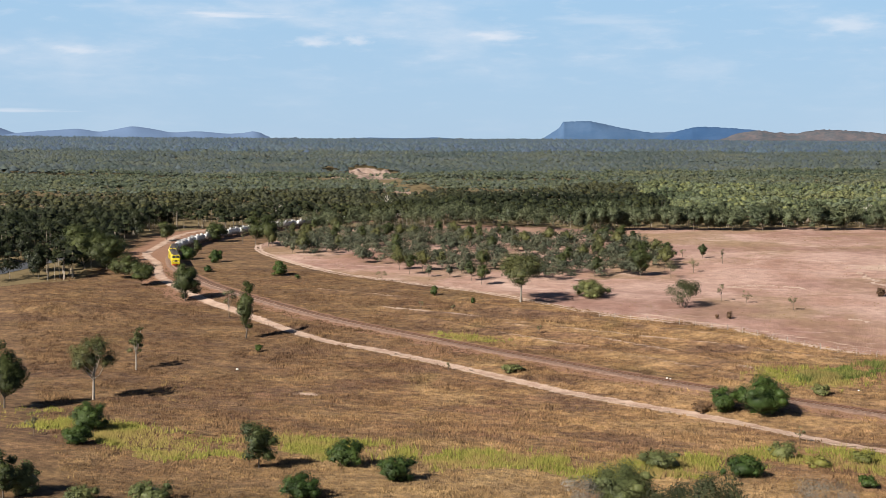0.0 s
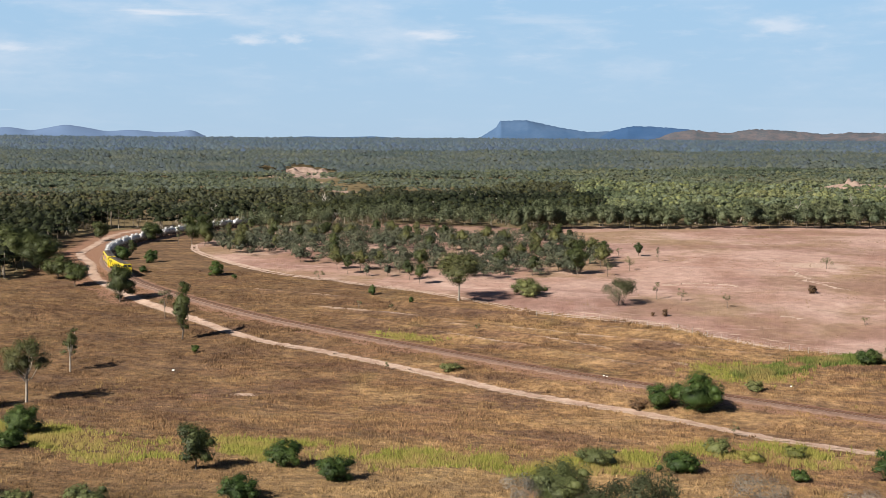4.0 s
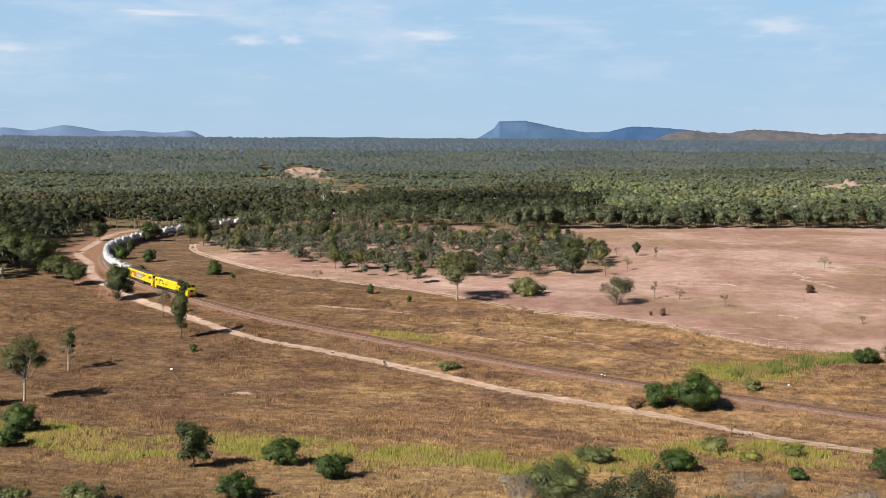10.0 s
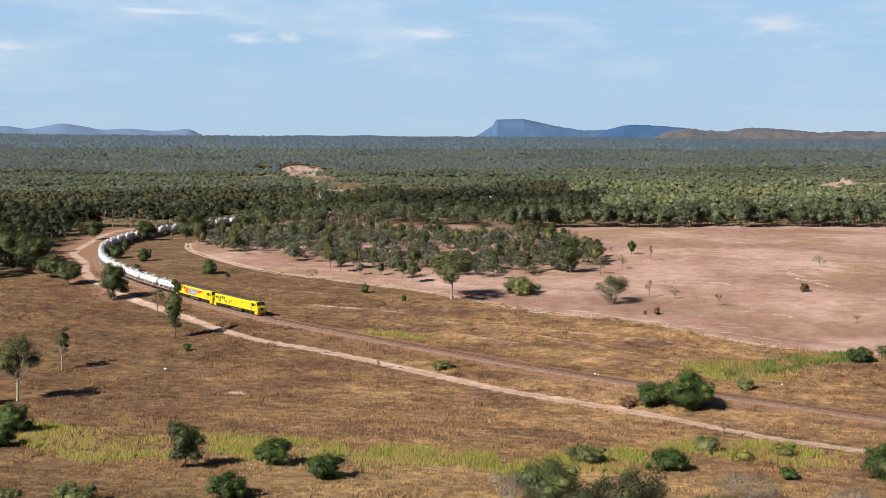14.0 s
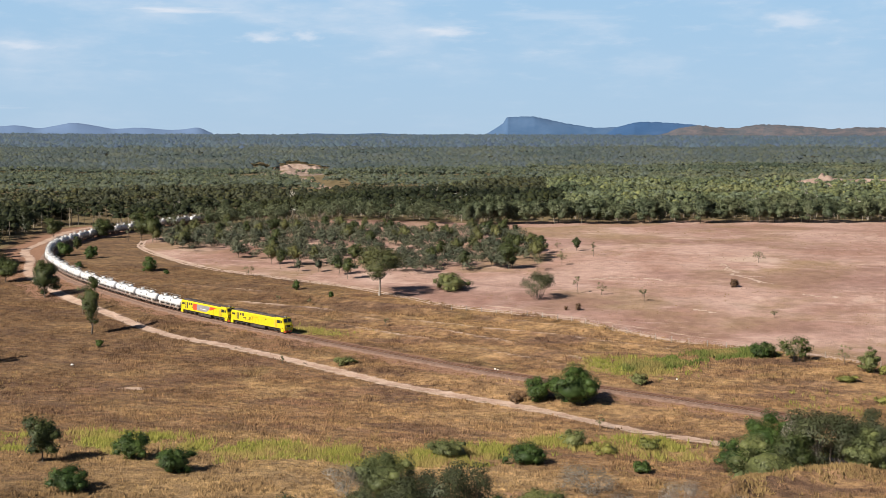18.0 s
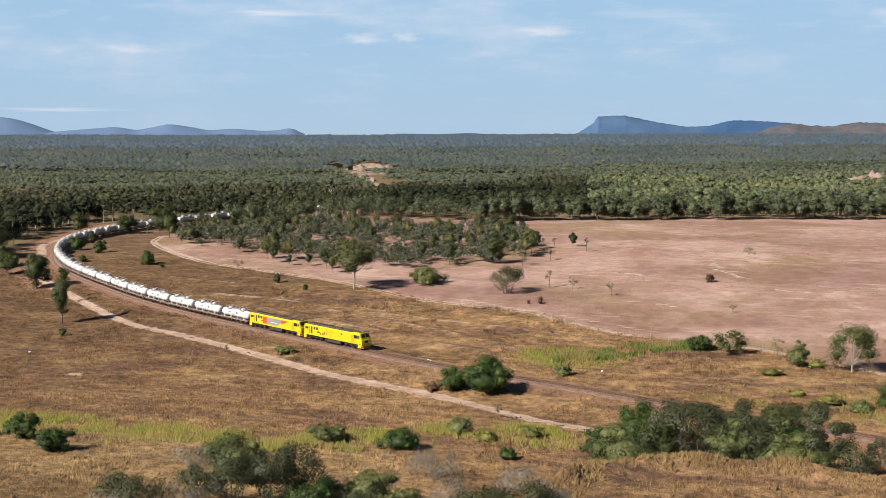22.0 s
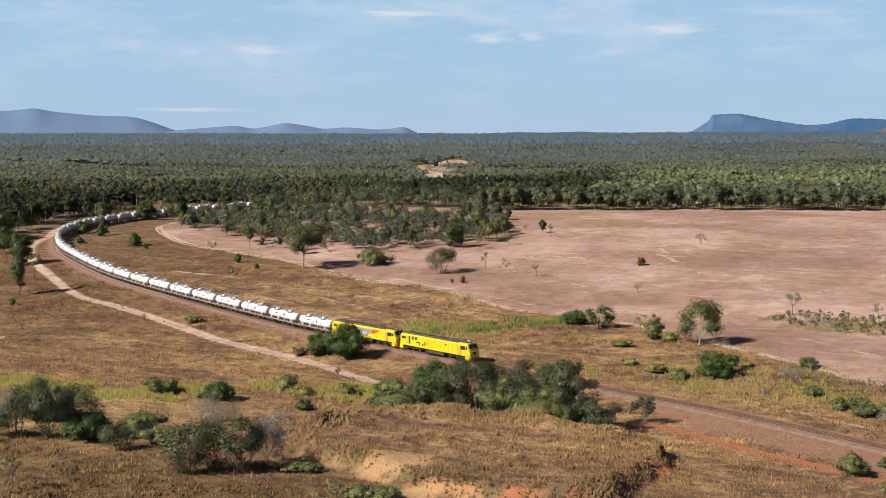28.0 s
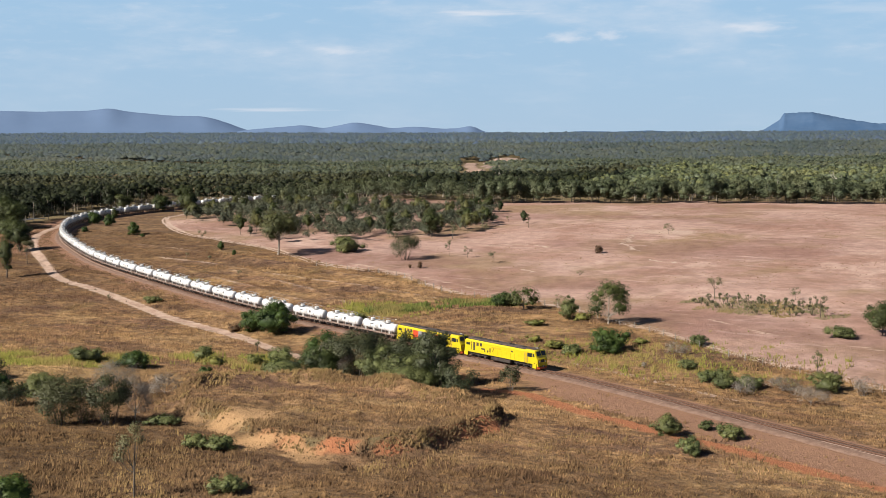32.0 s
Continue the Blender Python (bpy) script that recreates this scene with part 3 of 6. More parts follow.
def height(x, y):
    """The lie of the land: the slope, low swells, the spoil mound and the railway's formation."""
    x, y = np.asarray(x, float), np.asarray(y, float)
    z = base_height(x, y)
    near = smooth(700 - np.hypot(x, y), 0, 200)
    z = z + near * (0.5 * (value_noise(x, y, 31, 1) - 0.5) + 0.28 * (value_noise(x, y, 9, 2) - 0.5) + 0.14 * (value_noise(x, y, 2.7, 3) - 0.5))
    z = z + 2.6 * np.exp(-((x + 188) / 20) ** 2 - ((y - 262) / 10) ** 2)
    for k, line in enumerate(BANKS):
        z = z + 0.6 * np.exp(-(away(x, y, line) / 1.5) ** 2)
    ms = mound_side(x, y) + 1.8 * (value_noise(x, y, 4.5, 5) - 0.5)
    z = z + (1.9 + 0.6 * value_noise(x, y, 4, 6)) * smooth(ms, -1.7, 1.3) + (1.1 + 0.9 * value_noise(x, y, 7, 8)) * np.exp(-(away(x, y, RIDGE) / 2.6) ** 2) * smooth(ms, -1, 2)
    dr = away(x, y, RAIL_COARSE)
    k = np.argmin((x[..., None] - RAIL[::6, 0]) ** 2 + (y[..., None] - RAIL[::6, 1]) ** 2, axis=-1) if x.size < 4000 else None
    if k is None:
        k = np.zeros(x.shape, int)
        sel = dr < 16
        k[sel] = np.argmin((x[sel][:, None] - RAIL[::6, 0]) ** 2 + (y[sel][:, None] - RAIL[::6, 1]) ** 2, axis=-1)
    w = smooth(15 - dr, 0, 10)
    return z * (1 - w) + (RAIL_Z[::6][k] - 0.05) * w


def ground_at(x, y):
    return float(height(np.array([x], float), np.array([y], float))[0])


def green_mask(x, y):
    g = smooth(7.5 - away(x, y, CREEK) + 4 * value_noise(x, y, 5, 12), 0, 7) * (0.04 + 1.0 * smooth(0.55 * value_noise(x, y, 13, 7) + 0.45 * value_noise(x, y, 4.5, 13), 0.45, 0.62))
    g = np.maximum(g, 0.62 * np.exp(-(((x + 9) / 10) ** 2 + ((y - 246) / 6.5) ** 2) ** 2))
    g = np.maximum(g, 0.9 * np.exp(-(((x + 85) / 8) ** 2 + ((y - 260.5) / 2.6) ** 2)))
    return np.maximum(g, 0.22 * np.exp(-(((x - 62) / 26) ** 2 + ((y - 226) / 10) ** 2)))


def clay_mask(x, y):
    """Bare orange clay below the spoil mound's scarp and along the spur."""
    m = 1.1 * np.exp(-((x - 46) / 10) ** 2 - ((y - 139) / 4.2) ** 2)
    m = np.maximum(m, 1.1 * np.exp(-((x - 35.5) / 6) ** 2 - ((y - 147.5) / 5.5) ** 2))
    m = np.maximum(m, 0.8 * np.exp(-((x - 33) / 9) ** 2 - ((y - 157) / 3.5) ** 2))
    return m * smooth(0.6 * value_noise(x, y, 4.5, 37) + 0.4 * value_noise(x, y, 1.8, 38), 0.22, 0.55)


def soil_mask(x, y):
    f, b = front_y(x), back_y(x)
    m = smooth(y - f, -1.5, 2.5) * smooth(b + 20 - y, 0, 8) * smooth(x, -222, -205)
    return np.where(np.hypot(x, y) > 1500, 0.0, m)


SAND_ROAD = [(-262, 740), (-298, 806), (-360, 910), (-429, 1030), (-531, 1200), (-640, 1390)]
SAND_PATCH = [(-14, 762), (30, 757), (95, 762)]
DIGGING = (-562, 1340)


def sandy(x, y, wide):
    """Bare strips in the woodland: a sandy road, its spoil heap and scrapes; wider where the trees stand back."""
    ux, uy = x - DIGGING[0], y - DIGGING[1]
    dug = np.hypot((0.89 * ux + 0.46 * uy) / 25, (-0.46 * ux + 0.89 * uy + 50) / 170) < 0.75 + 0.25 * wide + 0.25 * value_noise(x, y, 30, 73)
    bare = np.hypot((x + 268) / 1.8, (y - 770) / 2.2) < 8 * wide
    open_ground = np.hypot((x + 425) / 1.7, (y - 605)) < 24 * wide
    return (away(x, y, SAND_ROAD) < 6.5 * wide) | (away(x, y, SAND_PATCH) < 9 * wide) | bare | dug | (open_ground & (value_noise(x, y, 18, 71) > 0.45))


def make_mesh(name, verts, *face_sets):
    """A mesh from arrays of places and of faces, each array of one number of sides."""
    verts = np.asarray(verts, np.float32)
    sets = [np.asarray(f, np.int32) for f in face_sets]
    corners = np.concatenate([f.ravel() for f in sets])
    sides = np.concatenate([np.full(len(f), f.shape[1], np.int32) for f in sets])
    me = bpy.data.meshes.new(name)
    me.vertices.add(len(verts))
    me.vertices.foreach_set("co", verts.ravel())
    me.loops.add(len(corners))
    me.loops.foreach_set("vertex_index", corners)
    me.polygons.add(len(sides))
    me.polygons.foreach_set("loop_start", np.r_[0, np.cumsum(sides)[:-1]].astype(np.int32))
    me.polygons.foreach_set("loop_total", sides)
    me.update(calc_edges=True)
    return me


def axis_steps(lo, hi, fine, lo_end, hi_end, grow=1.13):
    """Even steps between lo and hi that widen on to the ends."""
    mid = list(np.arange(lo, hi, fine))
    up, step = [], fine
    while (up[-1] if up else mid[-1]) < hi_end:
        step *= grow
        up.append((up[-1] if up else mid[-1]) + step)
    down, step = [], fine
    while (down[-1] if down else mid[0]) > lo_end:
        step *= grow
        down.append((down[-1] if down else mid[0]) - step)
    return np.array(down[::-1] + mid + up)


def left_floor(y):
    return np.interp(y, [288, 306, 352, 415, 493, 600], [-232, -216, -236, -270, -292, -300])


def build_ground():
    gx, gy = axis_steps(-240, 132, 1.12, -4700, 4700), axis_steps(96, 402, 1.15, -1500, 4750, 1.06)
    x, y = np.meshgrid(gx, gy)
    z = height(x.ravel(), y.ravel())
    verts = np.c_[x.ravel(), y.ravel(), z]
    i = np.arange(len(gx) - 1)[None] + np.arange(len(gy) - 1)[:, None] * len(gx)
    i = i.ravel()
    me = make_mesh("ground", verts, np.c_[i, i + 1, i + 1 + len(gx), i + len(gx)])
    me.polygons.foreach_set("use_smooth", np.ones(len(me.polygons), bool))
    vx, vy = verts[:, 0], verts[:, 1]
    dr = away(vx, vy, RAIL_COARSE)
    k = np.argmin((vx[:, None] - RAIL[::24, 0]) ** 2 + (vy[:, None] - RAIL[::24, 1]) ** 2, axis=1)
    d = np.gradient(RAIL, axis=0)[::24][k]
    across = (vx - RAIL[::24, 0][k]) * d[:, 1] - (vy - RAIL[::24, 1][k]) * d[:, 0]
    worn = np.maximum(smooth(np.where(across > 0, 4.2, 8.0) - dr, 0, np.where(across > 0, 1.6, 3.0)), 0.85 * smooth(9 - away(vx, vy, [tuple(p) for p in TRAIL[::5]]), 0, 4) * smooth(-vx, 145, 175))
    worn = np.maximum(worn, 0.6 * smooth(4 - away(vx, vy, [(-215, 333), (-240, 373), (-262, 420), (-272, 455)]), 0, 4))
    pale = np.maximum(smooth(2.1 - away(vx, vy, [tuple(p) for p in TRAIL[::5]]), 0, 1.5), 0.8 * smooth(2.0 - away(vx, vy, FRONT[2:-1]), 0, 1.6) * smooth(value_noise(vx, vy, 6, 11), 0.1, 0.45))
    for k, line in enumerate(BANKS):
        pale = np.maximum(pale, (0.72 if k < 2 else 0.60) * smooth(1.6 - away(vx, vy, line), 0, 1.3) * (0.40 + 0.7 * value_noise(vx, vy, 7, 50 + k)))
    pale = np.maximum(pale, 1.0 * np.exp(-((vx + 97) / 3.2) ** 2 - ((vy - 208) / 1.6) ** 2))
    pale = np.maximum(pale, 0.8 * smooth(2.0 - away(vx, vy, [(50, 219), (66, 213), (84, 204)]), 0, 2))
    pale = np.maximum(pale, 0.75 * np.exp(-((vx - 4) / 16) ** 2 - ((vy - 386) / 9) ** 2))
    for line in ([(-4, 374), (1, 362), (6, 353), (9, 344)], [(-36, 341), (-27, 347), (-16, 343)], [(-60, 300), (-20, 284), (20, 268)], [(60, 262), (75, 252), (100, 246)]):
        pale = np.maximum(pale, 0.8 * smooth(1.3 - away(vx, vy, line), 0, 1.2) * (0.4 + 0.8 * value_noise(vx, vy, 5, 33)))
    ms = mound_side(vx, vy)
    ochre = np.maximum(smooth(2.8 - away(vx, vy, SPUR), 0, 2.0) * (0.65 + 0.6 * value_noise(vx, vy, 5, 17)), 1.0 * smooth(2.2 - np.abs(ms + 0.4), 0, 1.6) * smooth(165 - vy + (vx - 50) * 2, 0, 12) * smooth(vx, 22, 30) * (0.25 + 0.9 * value_noise(vx, vy, 2.5, 19)))
    scarp = 1.1 * smooth(1.3 - np.abs(ms - 0.1), 0, 0.9) * smooth(178 - vy, 0, 8) * smooth(vx, 20, 27) * smooth(value_noise(vx, vy, 3.0, 29), 0.25, 0.5)
    under = scarp + inside(vx, vy, SCRUB) * 0.62 * value_noise(vx, vy, 14, 23)
    bare = 0.0 * vx
    for px, py, w1, h1 in ((-9, 158, 5, 3), (-30, 156, 4, 2.5), (-104, 205, 3, 1.5), (-60, 132, 5, 3), (12, 152, 4, 3)):
        bare = np.maximum(bare, 0.9 * np.exp(-((vx - px) / w1) ** 2 - ((vy - py) / h1) ** 2))
    worn = np.maximum(np.maximum(worn, bare), 1.0 * smooth(14 - dr, 0, 4) * (across < 0) * smooth(vx, 46, 58) * (0.7 + 0.5 * value_noise(vx, vy, 6, 39)))
    clear = np.zeros(len(vx))
    clear = np.maximum(clear, sandy(vx, vy, 1.15) * (vy < 800))
    soil = np.maximum(soil_mask(vx, vy), clear)
    for layer, v in (("soil", soil), ("green", green_mask(vx, vy) * (1 - soil)), ("worn", worn), ("pale", np.maximum(pale, clear * 0.9)), ("ochre", ochre), ("clay", clay_mask(vx, vy)), ("litter", smooth(vy - back_y(vx), 8, 25) * (1 - clear) + (vx < left_floor(vy)) * (vy < 600) * (vy > 288) + under)):
        at = me.attributes.new(layer, "FLOAT", "POINT")
        at.data.foreach_set("value", np.asarray(v, np.float32))
    me.materials.append(M_GROUND)
    return tagged(new("ground", me), "dry pasture and bare pink soil rolling to the horizon", "ground", kind="structure")


build_ground()


def ribbon(line, width, lift, ragged=0.0, seed=0, crown=0.0):
    """Places and faces of a strip that follows the land."""
    line = np.asarray(line, float)
    d = np.gradient(line, axis=0)
    d /= np.hypot(d[:, 0], d[:, 1])[:, None]
    side = np.c_[d[:, 1], -d[:, 0]]
    rng = np.random.default_rng(seed)
    cols = []
    for u in (-1, -0.35, 0.35, 1):
        w = width / 2 * u + (rng.normal(0, ragged, len(line)) if abs(u) == 1 else 0)
        p = line + side * np.reshape(w, (-1, 1))
        z = height(p[:, 0], p[:, 1]) + lift + crown * (1 - abs(u))
        cols.append(np.c_[p, z])
    v = np.stack(cols, 1).reshape(-1, 3)
    n = len(line)
    f = [(4 * k + c, 4 * k + c + 1, 4 * k + c + 5, 4 * k + c + 4) for k in range(n - 1) for c in range(3)]
    return v, f


def strip(name, line, width, lift, material, label, category, **kw):
    me = make_mesh(name, *ribbon(line, width, lift, **kw))
    me.materials.append(material)
    me.polygons.foreach_set("use_smooth", np.ones(len(me.polygons), bool))
    return tagged(new(name, me), label, category, kind="structure")


strip("dirt_track", TRAIL[6:], np.interp(TRAIL[6:, 0], [-195, -130], [2.8, 1.5]), 0.09, M_TRACK, "pale pink unsealed access track beside the railway", "dirt track", ragged=0.36, seed=3)
strip("sandy_road", spline(SAND_ROAD, 8.0), 13.0, 0.5, M_SAND, "pale sandy unsealed road through woodland", "dirt track", ragged=1.6, seed=5)
road = strip("sealed_road", spline(HIGHWAY[1:], 2.0), 8.5, 0.10, M_ASPHALT, "blue-grey sealed road behind roadside trees", "road", ragged=0.05)


FIELD_TRACK = spline(FRONT[2:12], 1.0)
for off in (-0.85, 0.85):
    d = np.gradient(FIELD_TRACK, axis=0)
    d /= np.hypot(d[:, 0], d[:, 1])[:, None]
    strip("wheel_rut", FIELD_TRACK + np.c_[d[:, 1], -d[:, 0]] * off, 0.75, 0.07, M_SCAR, "pale wheel rut of a field track in bare soil", "dirt track", ragged=0.16, seed=int(7 + off))


# ---- eroded scars on the bare paddock ----
SCARS = [[(-4, 376), (-1, 370), (-2, 365), (2, 361), (1, 357), (5, 353), (9, 346), (13, 342)], [(-36, 342), (-30, 346), (-24, 346.5)], [(-22, 346), (-16, 344)], [(2, 392), (7, 389), (12, 390)],
         [(10, 387), (18, 391)], [(20, 330), (25, 327), (29, 328)], [(-4, 303), (2, 300.5)]]
for k, line in enumerate(SCARS):
    strip("erosion_scar", spline(line, 0.6), 0.7 if k else 0.55, 0.05, M_SCAR, "whitish eroded scar in bare soil", "bare soil", ragged=0.42, seed=60 + k)


# ---- building blocks ----
def part(name, shape, material, parent, label="", at=None):
    """Links a bmesh or a mesh as one object under a thing or a part."""
    if isinstance(shape, bmesh.types.BMesh):
        me = bpy.data.meshes.new(name)
        shape.to_mesh(me)
        shape.free()
    else:
        me = shape
    if not me.materials:
        me.materials.append(material)
    ob = new(name, me)
    ob.parent = parent
    if at is not None:
        ob.location = at
    if label:
        ob["label"] = label
    return ob


def thing(name, label, category, group="", m=None):
    ob = tagged(new(name), label, category, group)
    ob.empty_display_size = 0.5
    if m is not None:
        ob.matrix_basis = m
    return ob


def box(bm, x0, x1, y0, y1, z0, z1, bevel=0.0):
    r = bmesh.ops.create_cube(bm, size=1.0, matrix=Matrix.LocRotScale(((x0 + x1) / 2, (y0 + y1) / 2, (z0 + z1) / 2), None, (x1 - x0, y1 - y0, z1 - z0)))
    if bevel:
        edges = list({e for v in r["verts"] for e in v.link_edges})
        bmesh.ops.bevel(bm, geom=edges, offset=bevel, segments=2, affect="EDGES", profile=0.6)
    return bm


def rod(bm, p, q, r, sides=8, r2=None):
    p, q = Vector(p), Vector(q)
    m = Matrix.Translation((p + q) / 2) @ (q - p).to_track_quat("Z", "Y").to_matrix().to_4x4()
    bmesh.ops.create_cone(bm, cap_ends=True, segments=sides, radius1=r, radius2=r if r2 is None else r2, depth=(q - p).length, matrix=m)
    return bm


def profile_loft(bm, sections, close=True):
    """Skins a row of closed outlines with the same number of points."""
    rings = [[bm.verts.new(p) for p in s] for s in sections]
    n = len(rings[0])
    for r0, r1 in zip(rings[:-1], rings[1:]):
        for k in range(n):
            bm.faces.new((r0[k], r0[(k + 1) % n], r1[(k + 1) % n], r1[k]))
    if close:
        bm.faces.new(rings[0][::-1])
        bm.faces.new(rings[-1])
    bmesh.ops.recalc_face_normals(bm, faces=bm.faces)
    return bm


def fresh():
    return bmesh.new()


# ---- railway ----
RAIL_D = np.gradient(RAIL, axis=0)
RAIL_D /= np.hypot(RAIL_D[:, 0], RAIL_D[:, 1])[:, None]
RAIL_N = np.c_[RAIL_D[:, 1], -RAIL_D[:, 0]]
GAUGE = 1.067


def sweep(outline, lo=0, hi=None, step=2, offset=0.0):
    """A bar of the given outline (across, up) along the railway."""
    idx = np.arange(lo, hi or len(RAIL), step)
    o = np.array(outline, float)
    n = len(o)
    v = np.zeros((len(idx), n, 3))
    v[:, :, :2] = RAIL[idx][:, None] + RAIL_N[idx][:, None] * (o[None, :, 0:1] + offset)
    v[:, :, 2] = RAIL_Z[idx][:, None] + o[None, :, 1]
    k = np.arange(len(idx) - 1)[:, None] * n
    c = np.arange(n)[None]
    f = np.stack([k + c, k + (c + 1) % n, k + n + (c + 1) % n, k + n + c], -1).reshape(-1, 4)
    return v.reshape(-1, 3), f


bed = make_mesh("ballast_bed", *sweep([(-3.0, -0.25), (3.0, -0.25), (1.55, 0.255), (-1.55, 0.255)]))
bed.materials.append(M_BALLAST)
railway = tagged(new("railway_track", bed), "single narrow-gauge railway track on reddish ballast", "railway", kind="structure")
for side in (-1, 1):
    part("rail", make_mesh("rail", *sweep([(-0.06, 0.30), (0.06, 0.30), (0.036, 0.46), (-0.036, 0.46)], offset=side * GAUGE / 2)), M_RAIL, railway)
RAIL_TOP = 0.46


# ---- train materials ----
M_YELLOW = plain("loco_yellow", (0.44, 0.345, 0.006), (0.51, 0.41, 0.010), 0.38, scale=0.5, spec=0.5)
M_YELLOW_DIM = plain("loco_dull_yellow", (0.3608, 0.246, 0.0082), (0.4756, 0.3362, 0.0164), 0.5, scale=0.8)
M_ROOF_TOP = plain("dusty_loco_roof", (0.030, 0.023, 0.020), (0.095, 0.070, 0.060), 0.8, scale=0.8)
M_ROOF = plain("loco_black_roof", (0.018, 0.016, 0.016), (0.060, 0.050, 0.046), 0.6, scale=0.8)
M_BLACK = plain("running_gear_black", (0.014, 0.012, 0.011), (0.060, 0.046, 0.038), 0.7, scale=1.5)
M_GLASS = plain("dark_cab_glass", (0.010, 0.013, 0.016), (0.020, 0.025, 0.030), 0.3, scale=1, spec=0.3)
M_PILOT = plain("red_pilot", (0.30, 0.045, 0.012), (0.40, 0.08, 0.02), 0.5, scale=0.7)
M_RED_PANEL = plain("red_panel", (0.4264, 0.0451, 0.0164), (0.492, 0.0697, 0.0246), 0.45, scale=0.7)
M_GREY_PANEL = plain("grey_panel", (0.164, 0.1558, 0.164), (0.2378, 0.2214, 0.2255), 0.5, scale=0.7)
M_MARK = plain("dark_ochre_mark", (0.17, 0.12, 0.01), (0.27, 0.20, 0.015), 0.5, scale=1)
M_LAMP = plain("headlight_lens", (0.75, 0.74, 0.70), (0.9, 0.88, 0.82), 0.15, scale=1)
M_TANK = plain("white_tank_paint", (0.49, 0.485, 0.485), (0.60, 0.595, 0.60), 0.42, scale=0.6, streak=(1, 1, 0.4), spec=0.45)
M_TANK_END = plain("white_end_paint", (0.31, 0.30, 0.285), (0.42, 0.41, 0.395), 0.45, scale=0.8)
M_FRAME = plain("wagon_frame_brown", (0.1066, 0.0738, 0.0574), (0.2214, 0.164, 0.1353), 0.7, scale=1.0)
M_STEEL = plain("galvanised_steel", (0.2952, 0.287, 0.2788), (0.451, 0.4428, 0.4264), 0.45, 0.5, scale=2)
M_PLACARD = plain("dark_placard", (0.05, 0.05, 0.06), (0.12, 0.12, 0.13), 0.5, scale=2)


def wheelset(parent, x, r=0.43):
    bm = fresh()
    for s in (-1, 1):
        rod(bm, (0, s * 0.47, 0), (0, s * 0.61, 0), r, 18)
        rod(bm, (0, s * 0.45, 0), (0, s * 0.48, 0), r + 0.03, 18)
    rod(bm, (0, -0.62, 0), (0, 0.62, 0), 0.08, 8)
    return part("wheelset", bm, M_BLACK, parent, at=(x, 0, r - parent.location.z))


def bogie(parent, x, axles, half):
    bm = fresh()
    for s in (-1, 1):
        box(bm, -half, half, s * 0.86 - 0.07, s * 0.86 + 0.07, -0.02, 0.22, 0.03)
        for a0 in axles:
            box(bm, a0 - 0.19, a0 + 0.19, s * 0.88 - 0.09, s * 0.88 + 0.09, -0.26, 0.12, 0.03)
            rod(bm, (a0 + 0.33, s * 0.88, -0.1), (a0 + 0.33, s * 0.88, 0.25), 0.08, 8)
    box(bm, -0.25, 0.25, -0.9, 0.9, -0.02, 0.26, 0.03)
    ob = part("bogie", bm, M_BLACK, parent, at=(x, 0, 0.55))
    for a0 in axles:
        wheelset(ob, a0)
    return ob


def side_plate(parent, name, mat, x0, x1, z0, z1, y, slant0=0.0, slant1=0.0, label="", t=0.02):
    """A thin plate on both flanks, its ends leaning by the slants."""
    for s in (-1, 1):
        bm = fresh()
        quad = [(x0, z0), (x1, z0), (x1 + slant1, z1), (x0 + slant0, z1)]
        profile_loft(bm, [[(px, s * (y - 0.01), pz) for px, pz in quad], [(px, s * (y + t), pz) for px, pz in quad]])
        part(name, bm, mat, parent, label)


